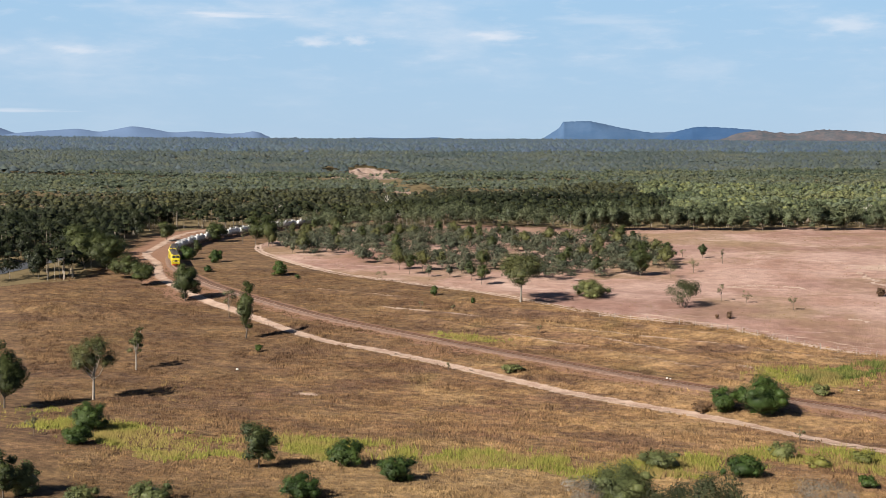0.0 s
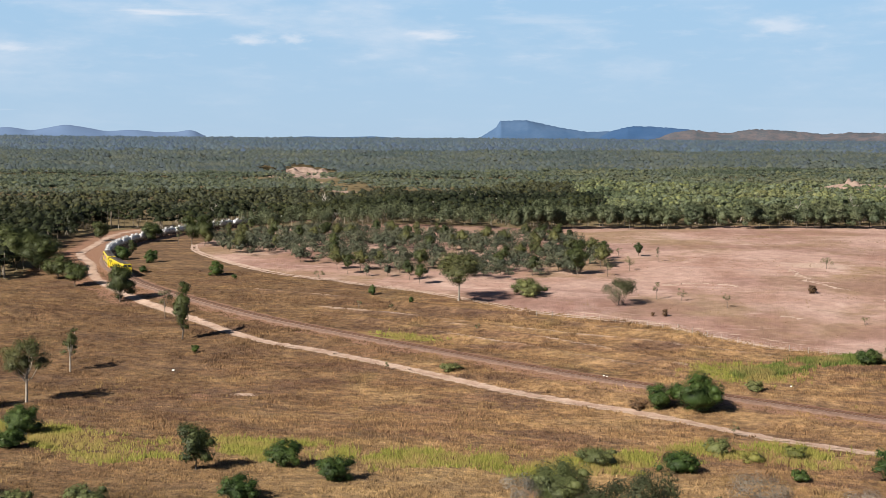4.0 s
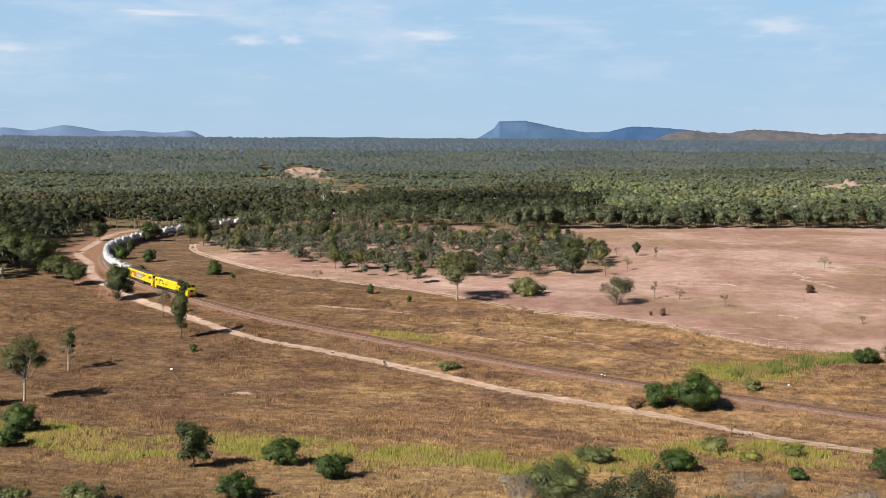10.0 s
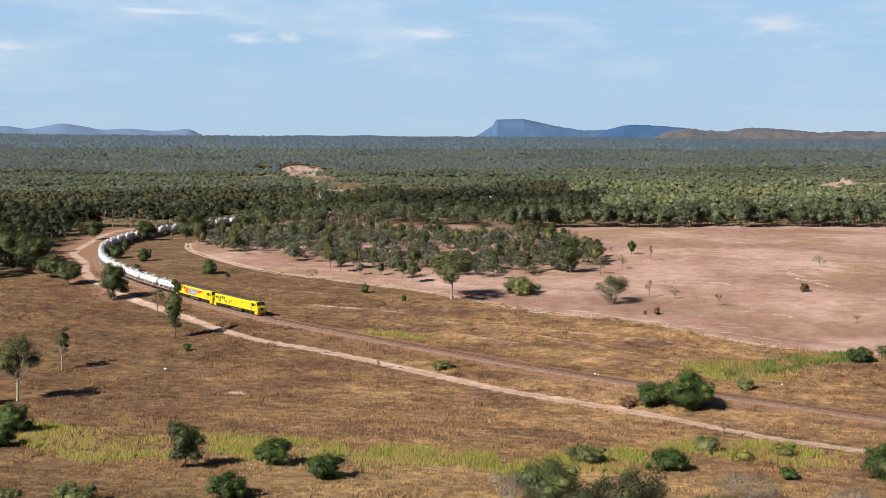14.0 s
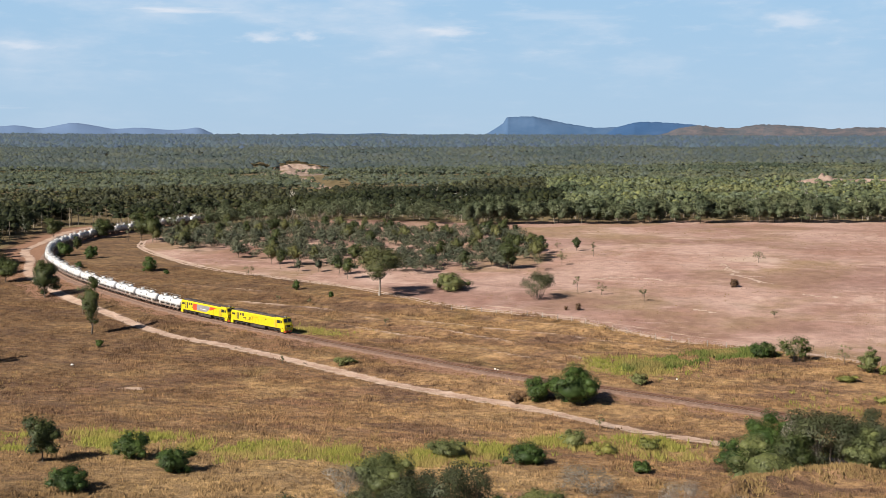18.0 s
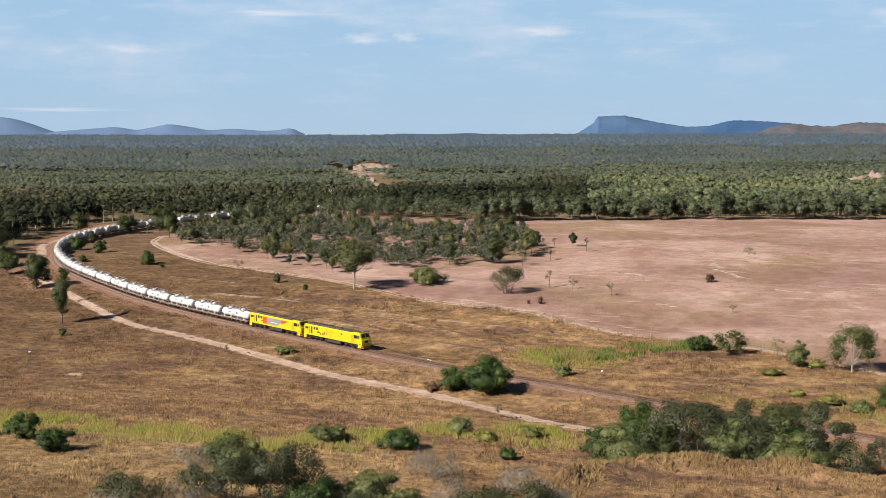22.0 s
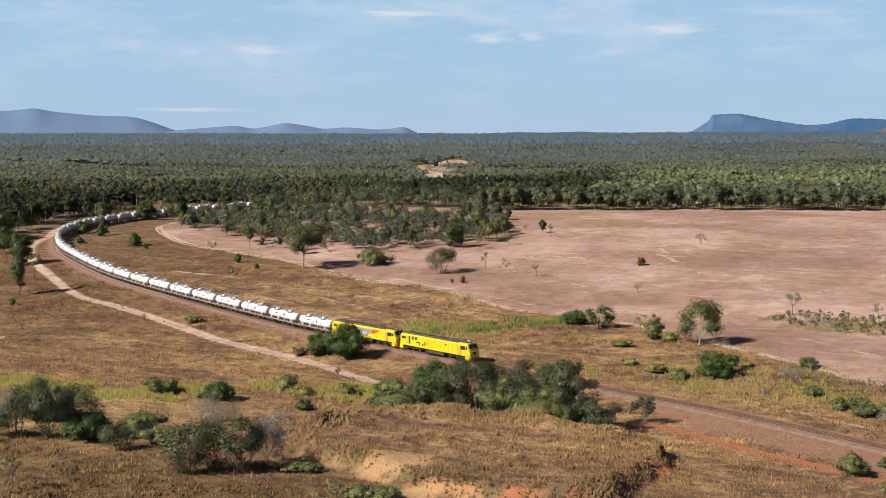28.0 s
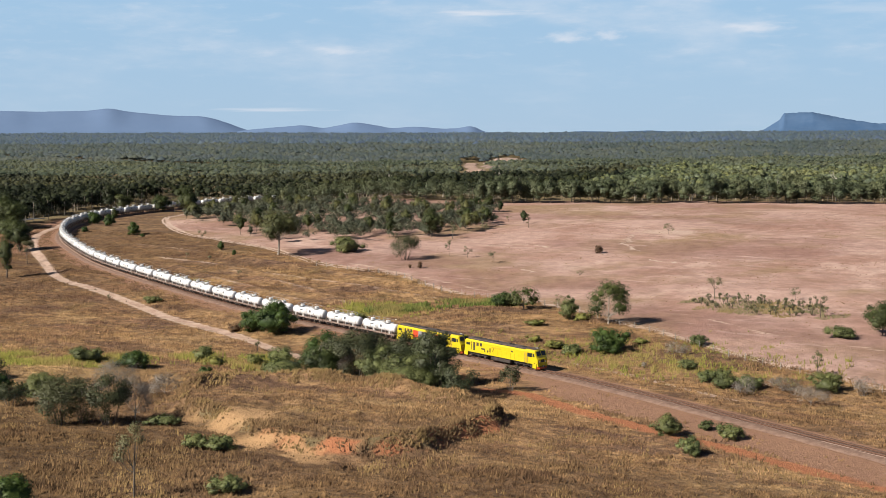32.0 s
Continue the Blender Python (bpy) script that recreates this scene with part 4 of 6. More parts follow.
def locomotive(name, label, panels):
    """A full-width diesel locomotive, 19.2 m over couplers, nose towards +x."""
    loco = thing(name, label, "locomotive", "train")
    w = 1.36

    def section(x, top, half, low=1.36, shoulder=0.34):
        return [(x, -half, low), (x, half, low), (x, half, top - shoulder), (x, half - 0.18, top - 0.12), (x, half - 0.5, top), (x, -half + 0.5, top), (x, -half + 0.18, top - 0.12), (x, -half, top - shoulder)]

    bm = fresh()
    profile_loft(bm, [section(-9.0, 3.50, w - 0.12), section(-8.75, 3.70, w), section(6.2, 3.70, w)])
    part("hood", bm, M_YELLOW, loco, "yellow painted hood with service doors")
    bm = fresh()
    profile_loft(bm, [section(6.22, 3.80, w + 0.02), section(8.60, 3.80, w + 0.02), section(9.10, 2.42, w - 0.06, 1.2, 0.25), section(9.24, 2.15, w - 0.12, 1.1, 0.15)])
    part("cab", bm, M_YELLOW, loco, "yellow driving cab with raked nose")
    bm = fresh()
    profile_loft(bm, [[(x, -0.92, 3.66), (x, 0.92, 3.66), (x, 0.70, 3.86), (x, -0.70, 3.86)] for x in (-8.6, 6.1)])
    roof = part("roof", bm, M_ROOF_TOP, loco, "dusty brown roof with fans")
    for s in (-1, 1):
        part("roof_gutter", box(fresh(), -8.65, 6.15, s * 0.93 - 0.13, s * 0.93 + 0.13, 3.62, 3.74, 0.02), M_ROOF, loco, "black roof edge")
    for x in (-6.9, -4.1, 1.9, 4.6):
        part("roof_hatch", box(fresh(), x - 0.45, x + 0.45, -0.5, 0.5, 3.85, 3.93, 0.02), M_BLACK, roof)
    for x in (-7.2, -5.4, -2.2):
        part("fan", rod(fresh(), (x, 0, 3.85), (x, 0, 3.96), 0.58, 20), M_BLACK, roof)
    part("exhaust", box(fresh(), 0.6, 1.6, -0.35, 0.35, 3.84, 4.02, 0.04), M_BLACK, roof)
    part("cab_roof", box(fresh(), 6.35, 8.2, -0.9, 0.9, 3.79, 3.87, 0.03), M_ROOF_TOP, loco)
    part("underframe", box(fresh(), -9.1, 9.0, -1.30, 1.30, 1.02, 1.37, 0.03), M_BLACK, loco)
    side_plate(loco, "sill", M_YELLOW, -8.9, 8.5, 1.16, 1.36, w - 0.01, label="yellow side sill")
    part("fuel_tank", box(fresh(), -2.3, 2.6, -1.2, 1.2, 0.28, 0.93, 0.08), M_BLACK, loco)
    part("air_reservoir", rod(fresh(), (2.8, 0.95, 0.68), (4.2, 0.95, 0.68), 0.18, 12), M_BLACK, loco)
    for x in (-5.7, 5.7):
        bogie(loco, x, (-1.75, 0.0, 1.75), 2.35)
    bm = fresh()
    profile_loft(bm, [[(8.95, -1.25, 0.2), (8.95, 1.25, 0.2), (8.95, 1.25, 0.72), (8.95, -1.25, 0.72)], [(9.4, -0.85, 0.26), (9.4, 0.85, 0.26), (9.4, 0.85, 0.70), (9.4, -0.85, 0.70)]])
    part("pilot", bm, M_PILOT, loco, "snub red pilot plate")
    for x0, x1 in ((8.1, 9.0), (-9.0, -8.1)):
        for s in (-1, 1):
            part("corner_skirt", box(fresh(), x0, x1, s * 1.26 - 0.1, s * 1.26 + 0.1, 0.34, 1.2, 0.04), M_YELLOW, loco)
    part("rear_apron", box(fresh(), -9.25, -8.95, -1.2, 1.2, 0.3, 0.95, 0.04), M_YELLOW_DIM, loco)
    for x0, x1 in ((9.38, 9.68), (-9.6, -9.2)):
        part("coupler", box(fresh(), x0, x1, -0.16, 0.16, 0.62, 0.92, 0.04), M_BLACK, loco)
    # windscreen lies on the raked nose
    for s in (-1, 1):
        bm = fresh()
        quad = [(8.675, s * 0.10, 3.59), (8.675, s * 1.04, 3.52), (8.965, s * 1.12, 2.79), (8.965, s * 0.10, 2.79)]
        profile_loft(bm, [[(px + 0.04, py, pz + 0.02) for px, py, pz in quad], [(px - 0.06, py, pz - 0.06) for px, py, pz in quad]])
        part("windscreen", bm, M_GLASS, loco, "dark windscreen pane")
        part("headlight", rod(fresh(), (9.10, s * 0.75, 1.62), (9.27, s * 0.75, 1.62), 0.13, 12), M_LAMP, loco)
    part("headstock", box(fresh(), 9.0, 9.3, -1.2, 1.2, 0.74, 1.14, 0.03), M_YELLOW, loco, "yellow buffer beam")
    part("nose_panel", box(fresh(), 9.14, 9.27, -0.42, 0.42, 1.5, 2.05, 0.02), M_ROOF, loco, "dark nose grille")
    part("headlight", box(fresh(), 8.40, 8.66, -0.20, 0.20, 3.70, 3.84, 0.03), M_ROOF, loco, "dark roof headlight box")
    side_plate(loco, "cab_window", M_GLASS, 6.95, 8.05, 2.45, 3.2, w + 0.03, label="dark cab side window")
    side_plate(loco, "cab_door", M_YELLOW_DIM, 6.30, 6.85, 1.2, 3.15, w + 0.02, label="cab door")
    side_plate(loco, "rear_window", M_GLASS, -8.45, -7.5, 2.5, 3.0, w, label="dark rear window")
    side_plate(loco, "door", M_ROOF, -6.65, -6.2, 1.6, 3.25, w)
    side_plate(loco, "hinge_post", M_ROOF, -7.15, -7.05, 1.6, 3.25, w)
    for x in (-5.8, -4.95):
        side_plate(loco, "grille", M_BLACK, x, x + 0.55, 2.6, 3.25, w)
    side_plate(loco, "louvre", M_BLACK, -4.6, -3.6, 2.0, 2.3, w)
    side_plate(loco, "drain_recess", M_BLACK, -3.75, -3.55, 1.55, 2.05, w)
    for k in range(8):
        side_plate(loco, "door_seam", M_YELLOW_DIM, -2.42 + k * 1.04, -2.385 + k * 1.04, 1.38, 2.52, w + 0.012, t=0.012)
    side_plate(loco, "cab_front_window", M_GLASS, 8.22, 8.62, 2.55, 3.15, w + 0.03, 0.0, -0.12, "dark front quarter window")
    side_plate(loco, "air_intake", M_ROOF, 2.9, 3.35, 2.65, 2.95, w)
    for k in range(9):
        side_plate(loco, "service_door", M_YELLOW, -3.4 + k * 1.04, -2.44 + k * 1.04, 1.35, 2.55, w - 0.004, t=0.018)
    part("horn", rod(fresh(), (7.2, 0.4, 3.95), (7.75, 0.4, 3.95), 0.05, 8, 0.11), M_STEEL, loco)
    for s in (-1, 1):
        bm = fresh()
        rod(bm, (6.2, s * 1.42, 1.2), (6.2, s * 1.42, 3.1), 0.025, 6)
        rod(bm, (6.95, s * 1.44, 1.2), (6.95, s * 1.44, 3.1), 0.025, 6)
        part("handrail", bm, M_STEEL, loco)
        part("steps", box(fresh(), 6.3, 6.9, s * 1.3 - 0.12, s * 1.3 + 0.12, 0.35, 0.42), M_BLACK, loco)
    if panels:
        side_plate(loco, "grey_panel", M_GREY_PANEL, -2.6, 2.8, 1.55, 3.2, w + 0.012, 0.0, 0.0, "grey flank panel")
        side_plate(loco, "red_panel", M_RED_PANEL, -4.1, -2.6, 1.55, 3.2, w + 0.016, -0.0, 0.0, "red flank panel")
        side_plate(loco, "red_chevron", M_RED_PANEL, 2.3, 3.0, 2.3, 3.2, w + 0.020, 0.2, 1.9, "slanted red flank panel")
        side_plate(loco, "yellow_chevron", M_YELLOW, 1.1, 3.2, 1.5, 2.4, w + 0.018, 1.2, 0.6)
        side_plate(loco, "lettering_bar", M_TANK, -1.3, 1.2, 2.1, 2.22, w + 0.035, t=0.01)
    else:
        side_plate(loco, "stripe", M_MARK, -1.75, -1.60, 1.9, 2.7, w + 0.02, 0.25, 0.3, "dark slanted painted stroke", t=0.012)
        side_plate(loco, "stripe", M_BLACK, -3.1, -2.85, 1.6, 2.1, w + 0.02, 0.15, 0.1, "dark slanted painted stroke", t=0.012)
        side_plate(loco, "emblem", M_MARK, -2.7, -2.1, 1.75, 2.6, w + 0.02, 0.25, 0.1, "darker painted mark", t=0.012)
        side_plate(loco, "lettering_bar", M_YELLOW_DIM, -1.9, 0.4, 2.72, 2.95, w + 0.016, t=0.012)
    squat = Matrix.Diagonal((1, 0.96, 0.88, 1))
    for ob in loco.children_recursive:
        if not ob.name.startswith(("bogie", "wheelset")):
            ob.data.transform(squat)
    return loco


def tank_wagon():
    """A white tank wagon, 11.75 m over couplers."""
    wag = thing("tank_wagon", "white tank wagon with two top hatches on brown frame", "tank wagon", "train")
    R, zc, n = 0.88, 2.00, 22
    bm = fresh()

    def ring(x, r):
        return [(x, r * math.cos(2 * math.pi * k / n), zc + r * math.sin(2 * math.pi * k / n)) for k in range(n)]

    xs = [(-5.12, 0.2), (-5.07, 0.5), (-4.95, 0.74), (-4.8, 0.84), (-4.6, R), (4.6, R), (4.8, 0.84), (4.95, 0.74), (5.07, 0.5), (5.12, 0.2)]
    profile_loft(bm, [ring(x, r) for x, r in xs])
    for f in bm.faces:
        f.smooth = True
    tank = part("tank", bm, M_TANK, wag, "white painted cylindrical tank")
    for x in (-4.45, -2.25, 0.0, 2.25, 4.45):
        bm = fresh()
        profile_loft(bm, [ring(x - 0.06, R + 0.035), ring(x + 0.06, R + 0.035)])
        part("band", bm, M_TANK_END, tank)
    for x in (-2.5, 2.3):
        bm = fresh()
        rod(bm, (x, 0, zc + R - 0.1), (x, 0, zc + R + 0.36), 0.44, 16)
        rod(bm, (x, 0, zc + R + 0.36), (x, 0, zc + R + 0.46), 0.50, 16, 0.38)
        hatch = part("hatch", bm, M_TANK, wag, "white raised hatch")
        bm = fresh()
        box(bm, x - 0.8, x + 0.8, -0.75, 0.75, zc + R + 0.02, zc + R + 0.07)
        part("platform", bm, M_STEEL, wag)
        bm = fresh()
        for px, py in ((-0.75, -0.72), (0.75, -0.72), (-0.75, 0.72), (0.75, 0.72)):
            rod(bm, (x + px, py, zc + R), (x + px, py, zc + R + 0.62), 0.025, 5)
        for s in (-1, 1):
            rod(bm, (x - 0.75, s * 0.72, zc + R + 0.62), (x + 0.75, s * 0.72, zc + R + 0.62), 0.025, 5)
        for s in (-1, 1):
            rod(bm, (x + s * 0.75, -0.72, zc + R + 0.62), (x + s * 0.75, 0.72, zc + R + 0.62), 0.025, 5)
        part("guard_rail", bm, M_STEEL, wag)
    bm = fresh()
    rod(bm, (-3.3, 0.74, zc + R + 0.60), (3.1, 0.74, zc + R + 0.60), 0.022, 5)
    for px in (-1.4, -0.1, 1.2):
        rod(bm, (px, 0.74, zc + R), (px, 0.74, zc + R + 0.60), 0.022, 5)
    part("walkway_rail", bm, M_STEEL, wag)
    part("walkway", box(fresh(), -1.7, 1.5, 0.35, 0.75, zc + R + 0.0, zc + R + 0.05), M_STEEL, wag)
    bm = fresh()
    for s in (-1, 1):
        box(bm, -5.5, 5.5, s * 0.55 - 0.09, s * 0.55 + 0.09, 0.78, 1.02)
        for x in (-5.45, 5.45):
            box(bm, x - 0.12, x + 0.12, s * 1.2 - 0.12, s * 1.2 + 0.12, 0.72, 1.08)
    for x in (-5.5, -3.6, 0, 3.6, 5.5):
        box(bm, x - 0.12, x + 0.12, -1.25, 1.25, 0.78, 1.0)
    part("underframe", bm, M_FRAME, wag, "brown steel underframe")
    for x in (-3.7, -1.2, 1.2, 3.7):
        bm = fresh()
        box(bm, x - 0.22, x + 0.22, -0.95, 0.95, 0.98, 1.5, 0.02)
        part("saddle", bm, M_TANK_END, wag)
    for x in (-3.5, 3.5):
        bogie(wag, x, (-0.88, 0.88), 1.25)
    for s in (-1, 1):
        part("solebar", box(fresh(), -5.4, 5.4, s * 1.2 - 0.06, s * 1.2 + 0.06, 0.84, 1.06), M_FRAME, wag)
        for x in (-4.7, -2.9, -0.6, 1.1, 2.9, 4.7):
            part("side_brace", box(fresh(), x - 0.11, x + 0.11, s * 1.1 - 0.07, s * 1.1 + 0.07, 0.55, 1.6), M_FRAME, wag)
    for s in (-1, 1):
        part("placard", box(fresh(), 0.75, 1.25, s * 0.88 - 0.03, s * 0.88 + 0.03, 2.0, 2.45), M_PLACARD, wag, "dark square placard")
        part("marking_bar", box(fresh(), -2.2, -1.3, s * 0.88 - 0.03, s * 0.88 + 0.03, 2.2, 2.36), M_PLACARD, wag)
    bm = fresh()
    for s in (-0.2, 0.2):
        rod(bm, (-0.3 + s, -1.27, 1.0), (-0.3 + s, -0.8, zc + R), 0.022, 5)
    for k in range(8):
        z = 1.15 + k * 0.24
        y = -1.27 + 0.47 * (z - 1.0) / (zc + R - 1.0)
        rod(bm, (-0.5, y, z), (-0.1, y, z), 0.018, 5)
    part("ladder", bm, M_STEEL, wag)
    for x in (-5.75, 5.45):
        part("coupler", box(fresh(), x, x + 0.3, -0.13, 0.13, 0.66, 0.9, 0.03), M_BLACK, wag)
    part("brake_cylinder", rod(fresh(), (-1.0, 0, 0.62), (0.2, 0, 0.62), 0.2, 10), M_FRAME, wag)
    return wag


TRAIN = []           # each vehicle, how far its middle lies behind the nose, and half its bogie spacing
lead = locomotive("leading_locomotive", "yellow diesel locomotive with black roof leading train", False)
second = locomotive("trailing_locomotive", "yellow diesel locomotive with red and grey panels", True)
TRAIN += [(lead, 9.6, 5.7), (second, 28.9, 5.7)]
first = tank_wagon()
for k in range(46):
    wag = first if k == 0 else copy_thing(first, Matrix())
    TRAIN.append((wag, 38.6 + 5.75 + 11.45 * k, 3.5))


def rail_place(s):
    k = np.clip(s, 0, RAIL_S[-1])
    return Vector((np.interp(k, RAIL_S, RAIL[:, 0]), np.interp(k, RAIL_S, RAIL[:, 1]), np.interp(k, RAIL_S, RAIL_Z) + RAIL_TOP))


def nose_at(t):
    """How far along the railway the train's nose is."""
    return 604.2 - 4.98 * t - 0.1937 * t * t + 0.002283 * t ** 3 - 1.0 * math.exp(-((t - 24.5) / 3.5) ** 2)


def vehicle_pose(t, behind, half):
    s = nose_at(t) + behind
    p, q = rail_place(s - half), rail_place(s + half)
    d = (p - q).normalized()
    n = Vector((0, 0, 1)).cross(d).normalized()
    m = Matrix((d, n, d.cross(n))).transposed().to_4x4()
    return Matrix.Translation((p + q) / 2) @ m


for ob, behind, half in TRAIN:
    ob.matrix_basis = vehicle_pose(0, behind, half)


# ---- plants ----
def cards(rng, centres, normals, size, stretch=1.6):
    """One small folded leaf spray per centre."""
    n = len(centres)
    r = rng.normal(size=(n, 3))
    t = np.cross(normals, r)
    t /= np.linalg.norm(t, axis=1)[:, None] + 1e-9
    b = np.cross(normals, t)
    s = (size * rng.uniform(0.6, 1.35, n))[:, None]
    t, b = t * s * stretch / 2, b * s / 2
    lift = normals * s * rng.uniform(-0.25, 0.25, n)[:, None]
    v = np.stack([centres - t, centres - b * 0.9 + lift, centres + t, centres + b * 0.9 + lift], 1).reshape(-1, 3)
    return v, np.arange(4 * n).reshape(-1, 4)


def shade_as(me, normals, sides):
    """Gives the first faces, each of so many sides, one normal apiece and leaves the rest as built."""
    every = np.zeros((len(me.loops), 3))
    every[: len(normals) * sides] = np.repeat(normals / (np.linalg.norm(normals, axis=1)[:, None] + 1e-9), sides, axis=0)
    me.normals_split_custom_set(every.tolist())


def lumps(rng, blobs, n, up=0.35, hollow=0.55):
    """Places and normals of n leaf sprays in a set of ellipsoids (centre, radii)."""
    blobs = np.array(blobs, float)
    wt = (blobs[:, 3] * blobs[:, 4] * blobs[:, 5]) ** 0.67
    k = rng.choice(len(blobs), n, p=wt / wt.sum())
    d = rng.normal(size=(n, 3))
    d /= np.linalg.norm(d, axis=1)[:, None]
    r = hollow + (1 - hollow) * rng.random(n) ** 0.6
    p = blobs[k, :3] + d * blobs[k, 3:] * r[:, None]
    nv = d + rng.normal(0, 0.38, (n, 3)) + (0, 0, up)
    return p, nv / np.linalg.norm(nv, axis=1)[:, None]


def domes(rng, centres, ra, rz, sides=5, base=True, under=False):
    """Small uneven closed domes, one per centre."""
    n = len(centres)
    turn = rng.uniform(0, 2 * math.pi, n)
    rings = [(0.62, 0.62, 0.0), (1.0, -0.15, 0.5)] if base else [(1.0, -0.1, 0.0)]
    v = [centres + np.c_[rng.normal(0, 0.12, n) * ra, rng.normal(0, 0.12, n) * ra, rz * rng.uniform(0.85, 1.1, n)]]
    for out, up, twist in rings:
        for k in range(sides):
            a0 = turn + 2 * math.pi * (k + twist) / sides
            r = ra * out * rng.uniform(0.66, 1.3, n)
            v.append(centres + np.c_[r * np.cos(a0), r * np.sin(a0), rz * (up + rng.uniform(-0.22, 0.22, n))])
    if under:
        v.append(centres - np.c_[0 * ra, 0 * ra, 0.75 * rz])
    m = len(v)
    i = np.arange(n) * m
    f = [np.c_[i, i + 1 + k, i + 1 + (k + 1) % sides] for k in range(sides)]
    if base:
        for k in range(sides):
            a0, b0, c0, d0 = 1 + k, 1 + (k + 1) % sides, 1 + sides + k, 1 + sides + (k + 1) % sides
            f += [np.c_[i + a0, i + c0, i + b0], np.c_[i + b0, i + c0, i + d0]]
            if under:
                f.append(np.c_[i + d0, i + c0, i + m - 1])
    return np.stack(v, 1).reshape(-1, 3), np.concatenate(f), m


def tube(bm, pts, radii, sides=6):
    rings = []
    for k, (p, r) in enumerate(zip(pts, radii)):
        d = Vector(pts[min(k + 1, len(pts) - 1)]) - Vector(pts[max(k - 1, 0)])
        q = d.to_track_quat("Z", "Y").to_matrix()
        rings.append([tuple(Vector(p) + q @ Vector((r * math.cos(2 * math.pi * j / sides), r * math.sin(2 * math.pi * j / sides), 0))) for j in range(sides)])
    return profile_loft(bm, rings)


SHAPES = {      # how much of the height is bare stem, crown lumps, leaf sprays per square metre, spray size, bark, kind, label
    "gum": (0.28, 20, 15, 0.36, "pale", "tree", "tall gum tree with pale trunk and open crown"),
    "tree": (0.07, 16, 22, 0.38, "dark", "tree", "bushy dark green tree on dry grass"),
    "bush": (0.0, 24, 46, 0.30, "dark", "shrub", "dense dark green rounded shrub on dry grass"),
    "olive": (0.0, 22, 38, 0.31, "dark", "shrub", "spreading light olive shrub on dry grass"),
    "grey": (0.05, 14, 24, 0.24, "pale", "shrub", "half-bare grey twiggy shrub on dry ground"),
    "sap": (0.28, 7, 9, 0.30, "dark", "sapling", "slender sparse sapling on open ground"),
    "yellow": (0.0, 7, 24, 0.28, "dark", "shrub", "low yellow-green shrub on dry grass"),
    "rust": (0.0, 8, 20, 0.30, "dark", "shrub", "half-dead rust-brown shrub on dry ground"),
    "stemmy": (0.08, 19, 22, 0.34, "dark", "tree", "multi-stemmed grey-green thicket tree on dry grass"),
    "branchy": (0.08, 24, 15, 0.36, "pale", "tree", "light green branching gum tree beside bare paddock"),
    "roadside": (0.10, 13, 11, 0.56, "dark", "tree", "dark green tree in roadside woodland"),
    "scrub": (0.14, 10, 15, 0.42, "dark", "tree", "grey-green scrub tree with thin trunk"),
    "edge": (0.12, 13, 11, 0.60, "dark", "tree", "grey-green gum tree at woodland edge"),
}


def crown_blobs(rng, kind, h, w):
    """Leaf clumps over an egg-shaped crown, closed for dense kinds."""
    bare, count = SHAPES[kind][:2]
    lo = h * bare
    mid, ra, rz = (lo + h) / 2, w * 0.35, (h - lo) * 0.40
    if kind == "gum":
        rz = (h - lo) * 0.46
    if not bare:
        mid, rz, ra = h * 0.42, h * 0.46, w * 0.38
    out = []
    for k in range(count):
        d = Vector((rng.normal(), rng.normal(), rng.normal() * 0.8 + (0.25 if bare else 0.45))).normalized()
        r = w * (rng.uniform(0.12, 0.21) if bare else rng.uniform(0.10, 0.17))
        q = min(r * rng.uniform(0.65, 0.95), (h - lo) * 0.3)
        j = rng.uniform(0.62, 1.15)
        out.append((d.x * ra * j, d.y * ra * j, min(max(mid + d.z * rz * j, q * 0.6), h - q), r, r, q))
    if kind in ("tree", "roadside", "scrub", "edge", "bush", "yellow", "olive", "rust"):
        out.append((0, 0, mid, ra * 0.95, ra * 0.95, rz * 0.98))
    elif kind == "gum":
        out.append((0, 0, mid, ra * 0.55, ra * 0.55, rz * 0.6))
    return out


